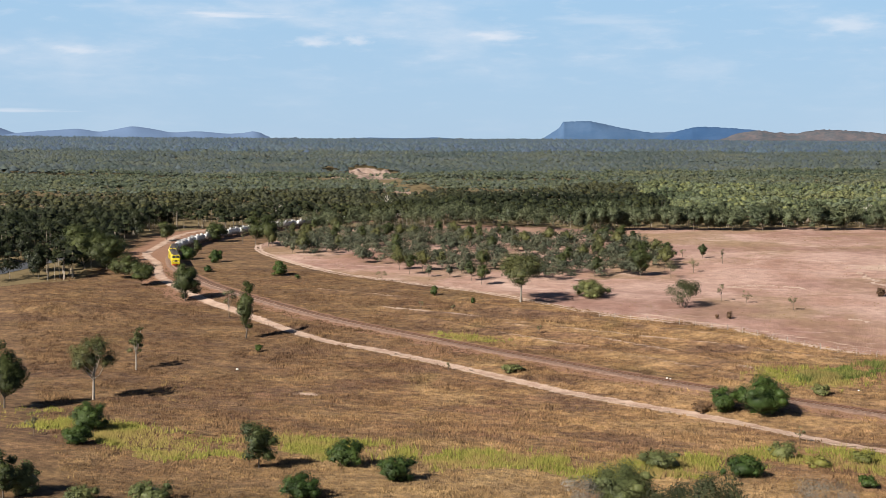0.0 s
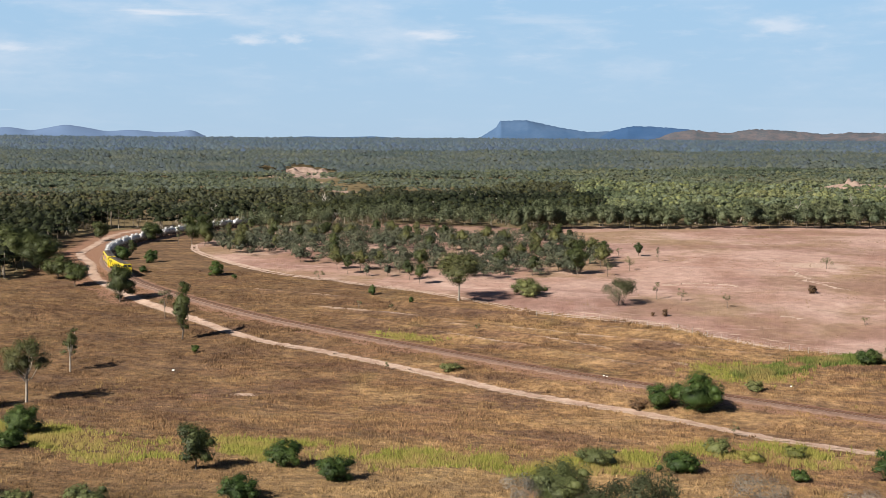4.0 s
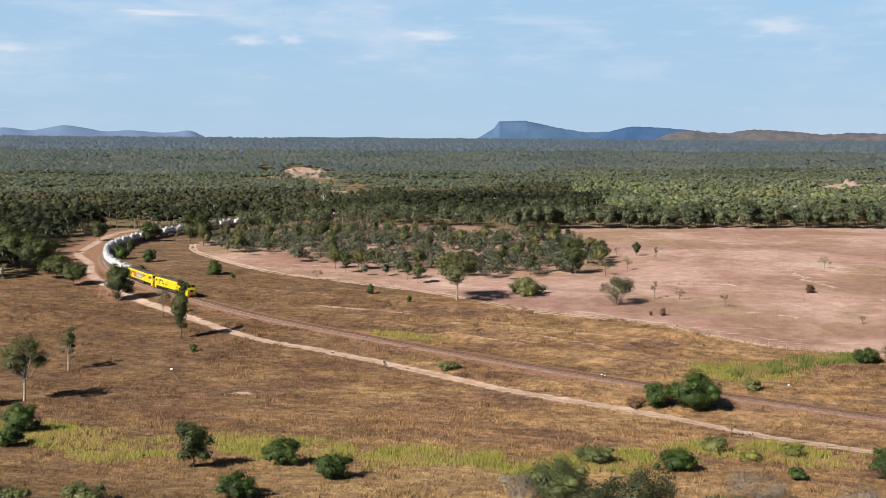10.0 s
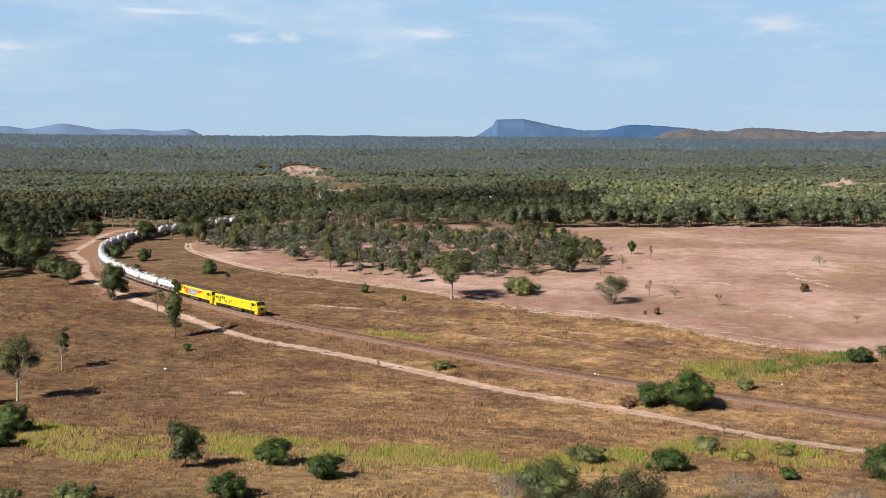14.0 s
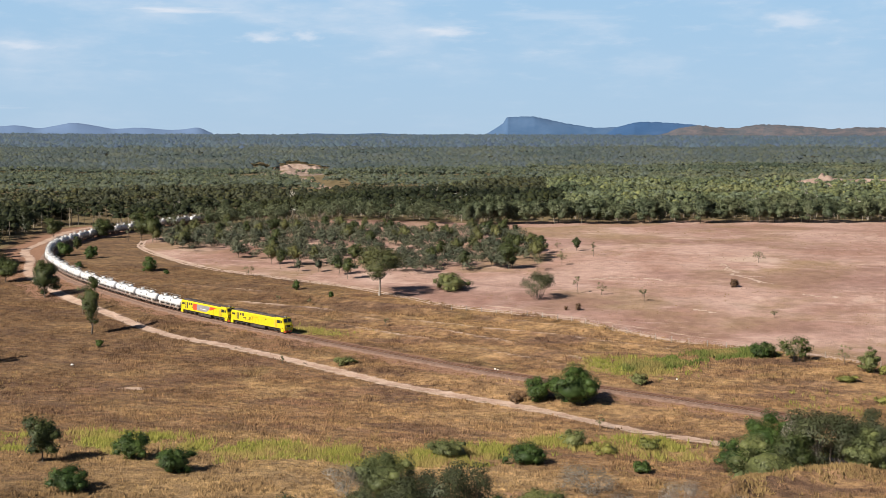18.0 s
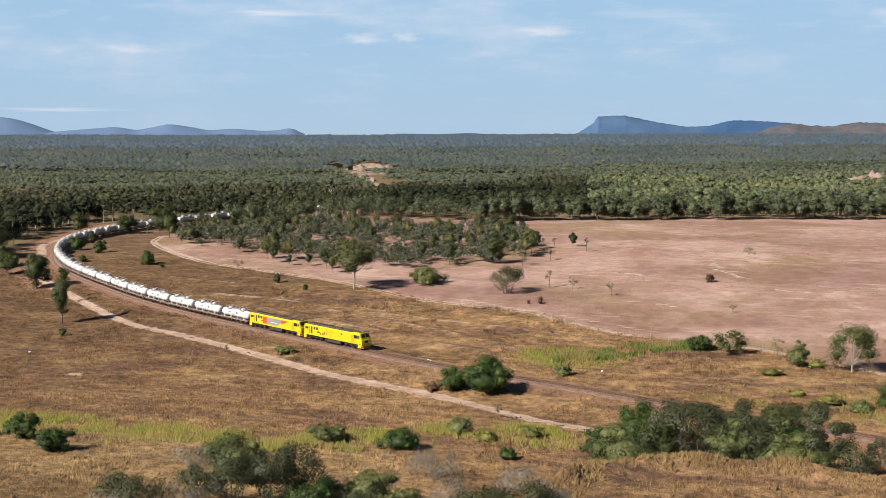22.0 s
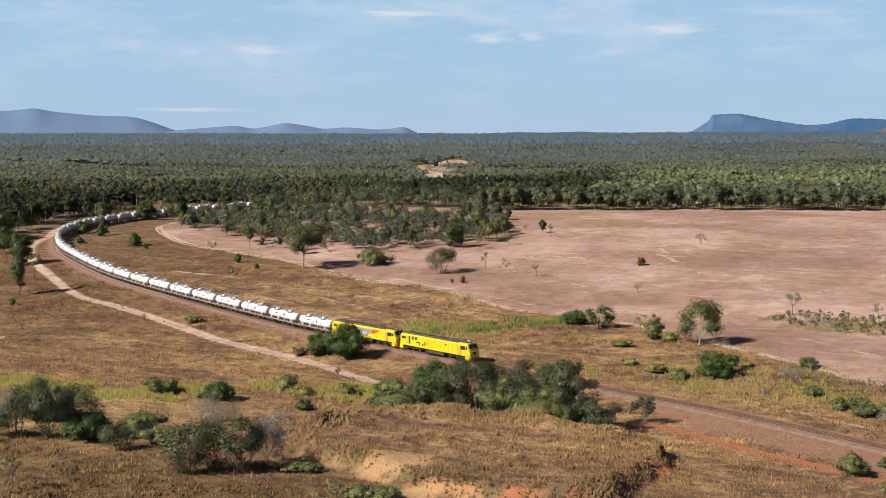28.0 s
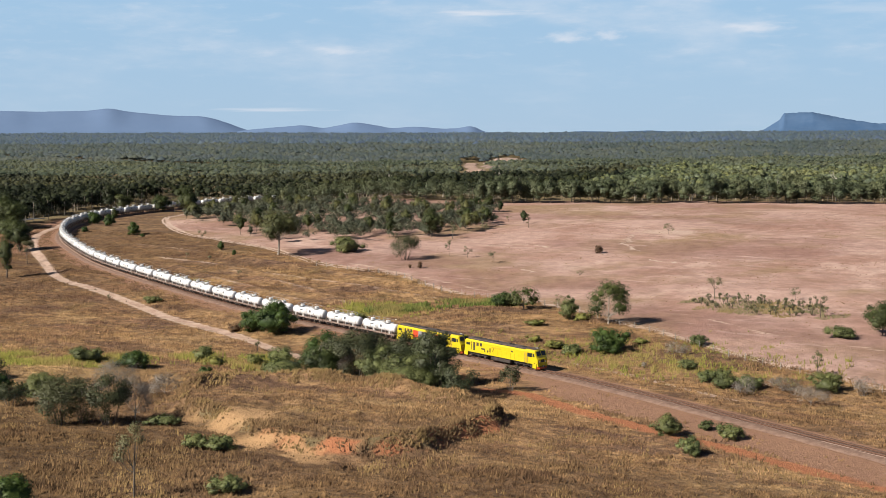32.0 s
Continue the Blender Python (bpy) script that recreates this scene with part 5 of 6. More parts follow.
def build_plant(kind, h, w, seed):
    """An Empty with stem and crown meshes, at the origin."""
    rng = np.random.default_rng(seed)
    bare, count, dense, size, bark, category, label = SHAPES[kind]
    ob = thing("tree" if category == "tree" else category, label, category)
    blobs = crown_blobs(rng, kind, h, w)
    joined = kind in ("scrub", "edge", "roadside")
    size = size * (0.54 if joined else 0.44) * max(1.0, w * h / 60) ** 0.25
    n = int(np.clip(dense * w * h * (2.2 if joined else 3.2 if kind == "sap" else 4.2), 140, 9000))
    p, nv = lumps(rng, blobs, n, hollow=0.35 if kind in ("sap", "grey", "scrub", "gum", "stemmy") else 0.6)
    p[:, 2] = np.maximum(p[:, 2], 0.05)
    v, f = cards(rng, p, nv, size)
    if kind in ("sap", "grey", "stemmy"):
        crown = make_mesh("crown", v, f)
    else:
        q = np.array(blobs)
        closed = np.where(np.arange(len(q)) == count, 0.84, 0.62) * (0.72 if kind in ("gum", "branchy") else 1.0)
        cv, cf, _ = domes(rng, q[:, :3] - np.c_[0 * q[:, :2], q[:, 5] * 0.2], q[:, 3] * closed, q[:, 5] * closed, under=True)
        crown = make_mesh("crown", np.r_[v, cv], f, cf + len(v))
    heart = np.array((0, 0, h * (bare + 1) * 0.42))
    shade_as(crown, 0.55 * nv + 0.75 * (p - heart) / (w / 2, w / 2, h * 0.5) + (0, 0, 0.25), 4)
    part("crown" if category != "shrub" else "foliage", crown, LEAF[kind], ob)
    bm = fresh()
    r0 = max(0.05, (0.010 if kind in ("edge", "scrub", "stemmy", "roadside") else 0.019 if kind in ("gum", "branchy") else 0.013) * h) if bare else 0.05
    fork = h * (bare + 0.12) if bare else 0.12
    lean = rng.normal(0, 0.02 * h, 2)
    if bare:
        tube(bm, [(0, 0, -0.2), (lean[0] * 0.5, lean[1] * 0.5, fork * 0.5), (lean[0], lean[1], fork), (lean[0] * 1.4, lean[1] * 1.4, h * 0.72)], [r0 * 1.25, r0, r0 * 0.8, r0 * 0.3], 7)
    for bx, by, bz, br, _, _ in blobs[: (5 if kind in ("scrub", "edge", "roadside", "sap") else 9)]:
        if kind == "stemmy":
            foot = Vector((bx * 0.35, by * 0.35, -0.1))
            tube(bm, [tuple(foot), tuple(foot.lerp(Vector((bx, by, bz)), 0.55)), (bx, by, bz)], [r0 * 0.7, r0 * 0.5, r0 * 0.15], 5)
            continue
        q0 = Vector((lean[0] * bare, lean[1] * bare, fork * rng.uniform(0.75, 1.05)))
        q1 = Vector((bx, by, bz))
        mid = q0.lerp(q1, 0.5) + Vector((0, 0, -0.06 * h))
        tube(bm, [tuple(q0), tuple(mid), tuple(q1)], [r0 * 0.6, r0 * 0.4, r0 * 0.15], 5)
    part("trunk" if bare else "stems", bm, M_BARK if bark == "pale" else M_BARK_DARK, ob)
    return ob


SEED = [100]


def plant(kind, x, y, h, w):
    SEED[0] += 1
    h, w = h * (1.12 if kind == "tree" else 1.08), w * (0.94 if kind == "gum" else 1.14)
    ob = build_plant(kind, h, w, SEED[0])
    ob.matrix_basis = pose(x, y, ground_at(x, y), 0, 0, random.uniform(0, 360))
    return ob


def gum(x, y, h, w):
    return plant("gum", x, y, h, w)


def tree(x, y, h, w):
    return plant("tree", x, y, h, w)


def bush(x, y, h, w):
    return plant("bush", x, y, h, w)


def olive(x, y, h, w):
    return plant("olive", x, y, h, w)


def grey(x, y, h, w):
    return plant("grey", x, y, h, w)


def sap(x, y, h, w):
    return plant("sap", x, y, h, w)


def rust(x, y, h, w):
    return plant("rust", x, y, h, w)


def stemmy(x, y, h, w):
    return plant("stemmy", x, y, h, w)


def branchy(x, y, h, w):
    return plant("branchy", x, y, h, w)


def yellow(x, y, h, w):
    return plant("yellow", x, y, h, w)


gum(-130.5, 189.4, 11.0, 9.6)
gum(-138.9, 215.9, 8.6, 4.8)
tree(-130.4, 246.4, 12.0, 4.6)
sap(-146.1, 266.9, 7.1, 4.8)
tree(-168.1, 283.0, 9.5, 8.1)
tree(-191.8, 298.9, 6.4, 8.4)
tree(-204.5, 309.8, 6.8, 8.8)
tree(-227.6, 323.1, 12.8, 15.2)
tree(-220.1, 323.8, 9.9, 12.9)
bush(-195.8, 347.4, 4.1, 4.4)
bush(-209.2, 352.7, 4.7, 5.2)
bush(-162.5, 325.8, 4.4, 4.7)
bush(-154.9, 322.3, 1.3, 1.6)
bush(-187.3, 327.4, 2.0, 2.8)
tree(-234.9, 413.9, 6.8, 8.7)
sap(-217.6, 404.7, 6.6, 3.3)
tree(-212.1, 404.2, 11.0, 8.3)
tree(-203.8, 398.2, 10.4, 7.3)
tree(-254.1, 412.1, 6.8, 7.9)
gum(-83.1, 303.6, 12.2, 18.0)
stemmy(-43.2, 308.8, 6.4, 9.4)
olive(-67.0, 315.4, 4.7, 9.7)
bush(-107.6, 307.0, 2.7, 2.1)
sap(-129.1, 322.5, 3.2, 3.2)
sap(-104.5, 288.4, 2.1, 1.7)
sap(-96.1, 288.8, 1.7, 1.1)
bush(-93.4, 296.2, 1.6, 1.4)
sap(-68.9, 269.3, 2.4, 1.5)
sap(-35.0, 319.2, 4.6, 2.3)
sap(-28.6, 318.3, 3.2, 2.9)
sap(-16.8, 311.5, 3.3, 2.6)
rust(-30.2, 296.1, 2.0, 1.9)
rust(-33.0, 295.5, 1.2, 1.1)
rust(3.0, 336.0, 2.5, 3.2)
sap(6.6, 379.3, 3.3, 4.5)
tree(-50.2, 393.9, 4.5, 2.9)
sap(-42.5, 382.3, 4.5, 2.1)
sap(-48.5, 364.2, 4.5, 3.3)
sap(-56.6, 395.1, 2.7, 2.2)
sap(-53.0, 351.6, 5.3, 4.2)
tree(-61.9, 353.6, 8.8, 6.5)
sap(14.7, 298.3, 1.7, 2.5)
tree(-83.9, 430.1, 5.8, 6.0)
tree(-79.5, 431.3, 4.4, 2.8)
tree(-88.7, 428.9, 5.2, 5.6)
bush(13.9, 259.1, 3.2, 4.8)
bush(-113.7, 164.1, 4.9, 6.2)
bush(-109.3, 154.9, 2.7, 4.6)
tree(-77.3, 152.4, 6.7, 5.3)
bush(-66.6, 158.0, 3.9, 5.3)
bush(-56.9, 153.1, 3.2, 5.6)
bush(-64.7, 139.9, 3.3, 5.3)
olive(-81.8, 132.1, 2.4, 5.6)
olive(-89.9, 129.2, 2.1, 4.5)
bush(-21.6, 217.5, 4.3, 5.4)
bush(-15.2, 216.5, 6.8, 9.2)
sap(-8.0, 202.6, 2.6, 1.9)
bush(-14.1, 176.3, 3.0, 6.0)
olive(-9.8, 189.2, 2.6, 4.6)
grey(-2.1, 161.0, 4.0, 7.9)
olive(-25.7, 149.4, 6.3, 8.6)
grey(-30.1, 147.9, 4.3, 5.7)
bush(-121.6, 235.6, 1.8, 1.7)
sap(-77.3, 232.0, 1.8, 1.1)
olive(-64.9, 233.6, 1.6, 4.5)
olive(-6.4, 234.2, 2.0, 3.5)
bush(2.5, 176.1, 1.6, 3.0)
olive(19.4, 176.3, 6.0, 9.6)
bush(18.6, 186.5, 7.6, 8.0)
bush(15.0, 180.5, 5.2, 5.0)
stemmy(27.2, 185.5, 8.4, 9.4)
olive(32.0, 184.2, 6.6, 6.8)
stemmy(34.0, 190.5, 8.6, 7.0)
olive(41.0, 178.4, 6.3, 9.6)
stemmy(44.6, 181.6, 11.6, 7.2)
stemmy(49.0, 180.8, 6.0, 6.0)
branchy(20.4, 257.3, 4.9, 6.2)
olive(15.1, 259.3, 3.0, 3.9)
sap(29.7, 255.6, 4.1, 2.7)
olive(34.2, 250.4, 5.0, 3.7)
branchy(43.8, 248.7, 8.6, 8.6)
yellow(37.4, 250.4, 1.7, 4.2)
grey(23.3, 185.1, 6.5, 6.6)
sap(47.0, 115.1, 7.7, 4.3)
stemmy(13.2, 135.7, 6.5, 7.7)
stemmy(15.3, 137.9, 6.1, 6.4)
stemmy(17.9, 139.6, 6.7, 6.4)
grey(18.8, 143.7, 6.5, 5.5)
grey(10.4, 158.3, 3.6, 6.4)
bush(39.6, 104.7, 3.7, 5.8)
olive(53.7, 122.2, 1.7, 4.6)
olive(37.1, 135.5, 1.7, 3.5)
olive(39.9, 136.5, 1.7, 4.6)
olive(24.1, 143.7, 1.2, 5.0)
olive(83.9, 175.8, 2.8, 4.3)
olive(87.2, 182.5, 1.3, 2.4)
olive(91.5, 179.1, 1.9, 4.0)
olive(90.4, 166.9, 2.1, 3.8)
bush(52.7, 229.1, 4.3, 7.5)
grey(64.7, 230.9, 2.2, 5.4)
olive(65.9, 239.1, 1.9, 4.0)
olive(75.3, 215.1, 1.9, 2.9)
olive(79.3, 212.9, 2.8, 5.2)
olive(83.4, 214.7, 2.0, 4.9)
grey(88.5, 214.2, 2.4, 6.7)
olive(94.7, 216.5, 3.1, 5.2)
sap(91.3, 224.6, 4.5, 2.1)
tree(94.3, 259.3, 6.2, 6.2)
olive(88.0, 254.6, 2.1, 6.2)
sap(53.7, 283.8, 5.1, 4.1)
sap(79.7, 271.6, 4.8, 2.8)
sap(70.3, 288.0, 2.8, 3.0)
stemmy(51.5, 192.3, 4.4, 3.6)
grey(62.8, 220.4, 1.0, 1.2)
grey(100.6, 216.5, 2.8, 4.4)
olive(-25.4, 176.4, 2.7, 6.3)
stemmy(-15.7, 141.8, 7.3, 7.3)
stemmy(-13.6, 145.0, 7.1, 6.6)
bush(-10.5, 142.8, 3.3, 6.7)
stemmy(-19.7, 139.6, 5.8, 6.6)
olive(-5.7, 148.7, 3.3, 6.8)
sap(0.5, 119.6, 4.6, 3.5)
tree(-139.2, 175.9, 10.9, 7.5)
sap(-119.2, 158.0, 3.7, 2.6)
olive(-99.7, 130.3, 4.1, 5.6)
tree(-100.1, 127.2, 5.8, 3.8)
tree(-215.6, 369.5, 4.8, 3.0)
tree(22.5, 182.5, 6.4, 7.0)
stemmy(30.5, 189.0, 8.0, 8.4)
stemmy(35.5, 185.5, 7.0, 7.5)
tree(38.5, 190.0, 7.8, 7.5)
bush(42.0, 185.0, 6.0, 6.4)
stemmy(24.0, 190.0, 7.8, 8.6)
rust(-25.5, 216.8, 1.7, 4.0)
stemmy(-26.0, 130.0, 5.0, 7.0)
stemmy(-31.0, 133.0, 4.5, 6.0)
stemmy(-23.0, 138.0, 5.0, 6.0)
grey(-22.0, 133.0, 4.4, 6.5)
grey(-28.0, 127.0, 4.0, 6.0)
olive(0.0, 146.0, 2.4, 5.0)
grey(4.0, 150.0, 3.2, 6.0)
stemmy(-3.0, 140.5, 3.4, 5.5)
yellow(42, 228, 1.6, 5.0)
yellow(36, 231, 1.2, 4.0)
olive(47, 225, 1.8, 4.0)
yellow(30, 243, 1.2, 5.0)
yellow(56, 236, 1.1, 3.5)
olive(70, 222, 1.5, 3.5)
yellow(76, 219, 1.3, 4.0)
grey(84, 210, 2.8, 5.0)
grey(95, 206.5, 3.0, 6.0)
yellow(1.5, 190.5, 2.0, 4.5)
yellow(-4, 186, 1.8, 4.0)

# scrub between the railway curve and the bare paddock, and the trees of the woodland's edge
def prototypes(kind, sizes, base):
    return [build_plant(kind, h, w, base + k) for k, (h, w) in enumerate(sizes)]


def scatter(protos, places, group, label=""):
    """Puts the prototypes, then copies of them, at places (x, y, scale)."""
    for k, (x, y, s) in enumerate(places):
        src = protos[k % len(protos)]
        m = pose(x, y, ground_at(x, y) - 0.05, 0, 0, random.uniform(0, 360))
        if k < len(protos):
            ob = src
            ob.matrix_basis = m
        else:
            ob = copy_thing(src, m)
        ob["group"] = group
        if label:
            ob["label"] = label


def spaced(rng, n, xr, yr, keep, gap):
    """Random places in a rectangle that pass a test and keep apart."""
    got = []
    for _ in range(n * 60):
        x, y = rng.uniform(*xr), rng.uniform(*yr)
        if keep(x, y) and all((x - a0) ** 2 + (y - b0) ** 2 > gap * gap for a0, b0, _ in got):
            got.append((x, y, 1.0))
            if len(got) >= n:
                break
    return got


LEFT_EDGE = [(-246, 288), (-226, 296), (-214, 306), (-216, 322), (-232, 352), (-250, 380), (-268, 415), (-284, 447), (-292, 493), (-300, 540)]


def left_x(y):
    return np.interp(y, [p[1] for p in LEFT_EDGE], [p[0] for p in LEFT_EDGE])


def one(f, x, y, *rest):
    return f(np.array([x]), np.array([y]), *rest)[0]


rng = np.random.default_rng(5)
scrub_kinds = prototypes("scrub", [(4.6, 3.6), (5.8, 4.2), (3.8, 3.4), (6.8, 4.6), (3.2, 3.2), (5.0, 4.8), (7.2, 5.2), (4.2, 2.8)], 300)
for k in (1, 3, 6):                     # greener gums stand among the grey scrub
    scrub_kinds[k]["label"] = "young green gum tree among grey scrub"
    for ob in scrub_kinds[k].children:
        if ob.name.startswith("crown"):
            ob.data.materials[0] = LEAF["gum"] if k != 3 else LEAF["tree"]
scatter(scrub_kinds,
        spaced(rng, 165, (-222, -50), (322, 480), lambda x, y: one(inside, x, y, SCRUB) and one(away, x, y, RAIL_COARSE) > 7, 3.6), "scrub trees")
scatter(prototypes("edge", [(9.5, 7.0), (11.0, 7.5), (8.5, 6.0), (10.5, 8.5), (12.0, 8.0), (8.0, 6.5)], 340),
        spaced(rng, 62, (-110, 70), (440, 585), lambda x, y: 1 < y - back_y(x) < 9 and one(away, x, y, RAIL_COARSE) > 8, 2.6), "woodland edge trees")
scatter(prototypes("roadside", [(8.5, 8.0), (10.0, 8.5), (7.0, 7.0), (11.0, 9.0), (9.0, 6.5)], 360),
        spaced(rng, 84, (-330, -212), (290, 500), lambda x, y: x < left_x(y) - 2 and one(away, x, y, HIGHWAY) > 8 and one(away, x, y, [tuple(p) for p in TRAIL[::5]]) > 4 and one(away, x, y, RAIL_COARSE) > 9, 4.6),
        "roadside trees")
# young regrowth on the bare paddock
scatter(prototypes("sap", [(1.9, 1.5), (1.5, 1.6), (2.4, 1.7), (1.2, 1.4), (1.7, 1.1)], 380),
        spaced(rng, 64, (50, 84), (266, 290), lambda x, y: ((x - 66) / 15) ** 2 + ((y - 277 + 0.1 * (x - 66)) / 7) ** 2 < 1, 1.2), "paddock regrowth", "young grey-green sapling regrowth on bare paddock")


def dead_tree(x, y, h, seed):
    """A bare bleached gum: trunk, limbs and a few twigs."""
    rng = np.random.default_rng(seed)
    ob = thing("dead_tree", "tall bare bleached dead gum tree in woodland", "tree", m=pose(x, y, ground_at(x, y) - 0.1))
    lean = rng.normal(0, 0.04 * h, 2)
    top = Vector((lean[0], lean[1], h * 0.78))
    part("trunk", tube(fresh(), [(0, 0, -0.2), (lean[0] * 0.4, lean[1] * 0.4, h * 0.4), tuple(top)], [0.30, 0.22, 0.13], 7), M_DEAD, ob)
    for k in range(9):
        a0, up = rng.uniform(0, 2 * math.pi), rng.uniform(0.35, 0.78)
        q0 = Vector((lean[0] * up, lean[1] * up, h * up))
        reach = h * rng.uniform(0.14, 0.26)
        q1 = q0 + Vector((math.cos(a0) * reach * 0.55, math.sin(a0) * reach * 0.55, reach * 0.45))
        q2 = q1 + Vector((math.cos(a0) * reach * 0.35, math.sin(a0) * reach * 0.35, reach * 0.75))
        bm = tube(fresh(), [tuple(q0), tuple(q1), tuple(q2)], [0.13, 0.09, 0.04], 5)
        q3 = q1 + Vector((math.cos(a0 + 0.9) * reach * 0.4, math.sin(a0 + 0.9) * reach * 0.4, reach * 0.35))
        tube(bm, [tuple(q1), tuple(q1.lerp(q3, 0.5)), tuple(q3)], [0.07, 0.05, 0.03], 5)
        part("limb", bm, M_DEAD, ob)
    return ob


for k, (x, y, h) in enumerate(((18, 538, 12.5), (-4, 531, 9.0), (37, 547, 9.5), (-240, 600, 11.0), (-150, 560, 9.5), (-262, 520, 9.0))):
    dead_tree(x, y, h, 700 + k)


def cleared(x, y):
    c = away(x, y, RAIL_COARSE) < 9
    c |= sandy(x, y, 1.35) | (np.hypot((x + 425) / 1.7, (y - 605)) < 26 + 26 * value_noise(x, y, 18, 71)) | (away(x, y, SAND_ROAD) < 11 + 7 * value_noise(x, y, 25, 72))
    c |= (away(x, y, HIGHWAY) < 9) | (away(x, y, [tuple(p) for p in TRAIL[::8]]) < 5)
    return c


def woods(name, label, material, r0, r1, spacing, h, w, sprays, size, trunks, seed, az=(-54, 8), deep=0.38, clumps=4, base=True, gaps=0.13, wander=0.0):
    """Closed gum woodland between two distances, each crown a few rounded clumps of leaf sprays."""
    rng = np.random.default_rng(seed)
    lo, hi = (r0 * (1 - wander / 2), r1 * (1 + wander / 2))
    n = int(0.5 * (hi * hi - lo * lo) * radians(az[1] - az[0]) / spacing ** 2)
    r = np.sqrt(rng.uniform(lo * lo, hi * hi, n))
    a0 = np.radians(rng.uniform(*az, n))
    x, y = 60 + r * np.sin(a0), r * np.cos(a0)
    keep = (y > back_y(x) + 18) | ((x < left_x(y) - 4) & (y > 300))
    keep &= ~cleared(x, y)
    keep &= value_noise(x, y, spacing * 9, seed) > gaps
    band = r * (1 + wander * (0.7 * value_noise(x, y, 190, 777) + 0.3 * value_noise(x, y, 45, 778) - 0.5))
    keep &= (band > r0 * (1 if wander else 0)) & (band < (r1 if wander else 1e9))
    x, y = x[keep], y[keep]
    n = len(x)
    z = base_height(x, y)
    hh = h * rng.uniform(0.8, 1.12, n) * (0.72 + 0.56 * value_noise(x, y, spacing * 6, seed + 1))
    ww = w * rng.uniform(0.55, 1.45, n)
    # the clumps of a crown: one on top, the others round it and lower
    kc = np.repeat(np.arange(n), clumps)
    turn = rng.uniform(0, 2 * math.pi, n)[kc] + np.tile(np.arange(clumps), n) * 2 * math.pi / max(clumps - 1, 1) + rng.normal(0, 0.4, len(kc))
    first = np.tile(np.arange(clumps) == 0, n)
    out = np.where(first, rng.uniform(0, 0.1, len(kc)), rng.uniform(0.16, 0.36, len(kc))) * ww[kc]
    cr = np.where(first, rng.uniform(0.24, 0.36, len(kc)), rng.uniform(0.18, 0.30, len(kc))) * ww[kc] if clumps > 1 else ww[kc] * 0.5
    cz = z[kc] + hh[kc] * (1 - deep * np.where(first, rng.uniform(0.25, 0.5, len(kc)), rng.uniform(0.5, 1.3, len(kc))))
    cen = np.c_[x[kc] + out * np.cos(turn), y[kc] + out * np.sin(turn), cz]
    crz = cr * rng.uniform(0.55, 0.85, len(kc))
    tones = rng.random(n)
    tint = np.clip(0.5 + 0.7 * (tones[kc] - 0.5) + rng.normal(0, 0.10, len(kc)), 0, 1)
    cv, cf, m = domes(rng, cen, cr * 0.84, crz * 0.84, 5, base, False)
    me = make_mesh(name, cv, cf)
    tone = me.attributes.new("crown", "FLOAT", "POINT")
    tone.data.foreach_set("value", np.repeat(tint, m).astype(np.float32))
    me.materials.append(material)
    ob = tagged(new(name, me), label, "woodland", kind="stuff")
    # leaf sprays over the clumps
    k = rng.integers(0, len(kc), n * sprays)
    d = rng.normal(size=(len(k), 3))
    d[:, 2] = np.where(rng.random(len(k)) < 0.75, np.abs(d[:, 2]), d[:, 2])
    d /= np.linalg.norm(d, axis=1)[:, None]
    p = cen[k] + d * np.c_[cr[k], cr[k], crz[k]] * rng.uniform(0.75, 1.22, len(k))[:, None]
    nv = d + rng.normal(0, 0.3, d.shape) + (0, 0, 0.15)
    nv /= np.linalg.norm(nv, axis=1)[:, None]
    sm = make_mesh("leaf_sprays", *cards(rng, p, nv, size, 1.3))
    shade_as(sm, nv * 0.35 + d * 0.45 + (0, 0, 0.35), 4)
    tone = sm.attributes.new("crown", "FLOAT", "POINT")
    tone.data.foreach_set("value", np.repeat(np.clip(tint[k] + rng.normal(0, 0.08, len(k)), 0, 1), 4).astype(np.float32))
    sm.materials.append(material)
    leaves = new("leaf_sprays", sm)
    leaves.parent = ob
    tagged(leaves, "loose outer leaf sprays", kind="stuff")
    if trunks:
        c = np.array([(-1, -0.6), (1, -0.6), (0, 1)])
        rr = 0.12 * rng.uniform(0.7, 1.3, n)
        low = np.concatenate([np.c_[x + c0 * rr, y + c1 * rr, z - 0.3] for c0, c1 in c])
        top = np.concatenate([np.c_[x + c0 * rr * 0.4, y + c1 * rr * 0.4, z + hh * 0.8] for c0, c1 in c])
        i = np.arange(n)
        f = np.concatenate([np.c_[i + n * j, i + n * ((j + 1) % 3), i + n * ((j + 1) % 3) + 3 * n, i + n * j + 3 * n] for j in range(3)])
        tm = make_mesh("trunks", np.r_[low, top], f)
        tm.materials.append(M_BARK)
        t = new("trunks", tm)
        t.parent = ob
        tagged(t, "thin pale trunks", kind="stuff")
    return ob


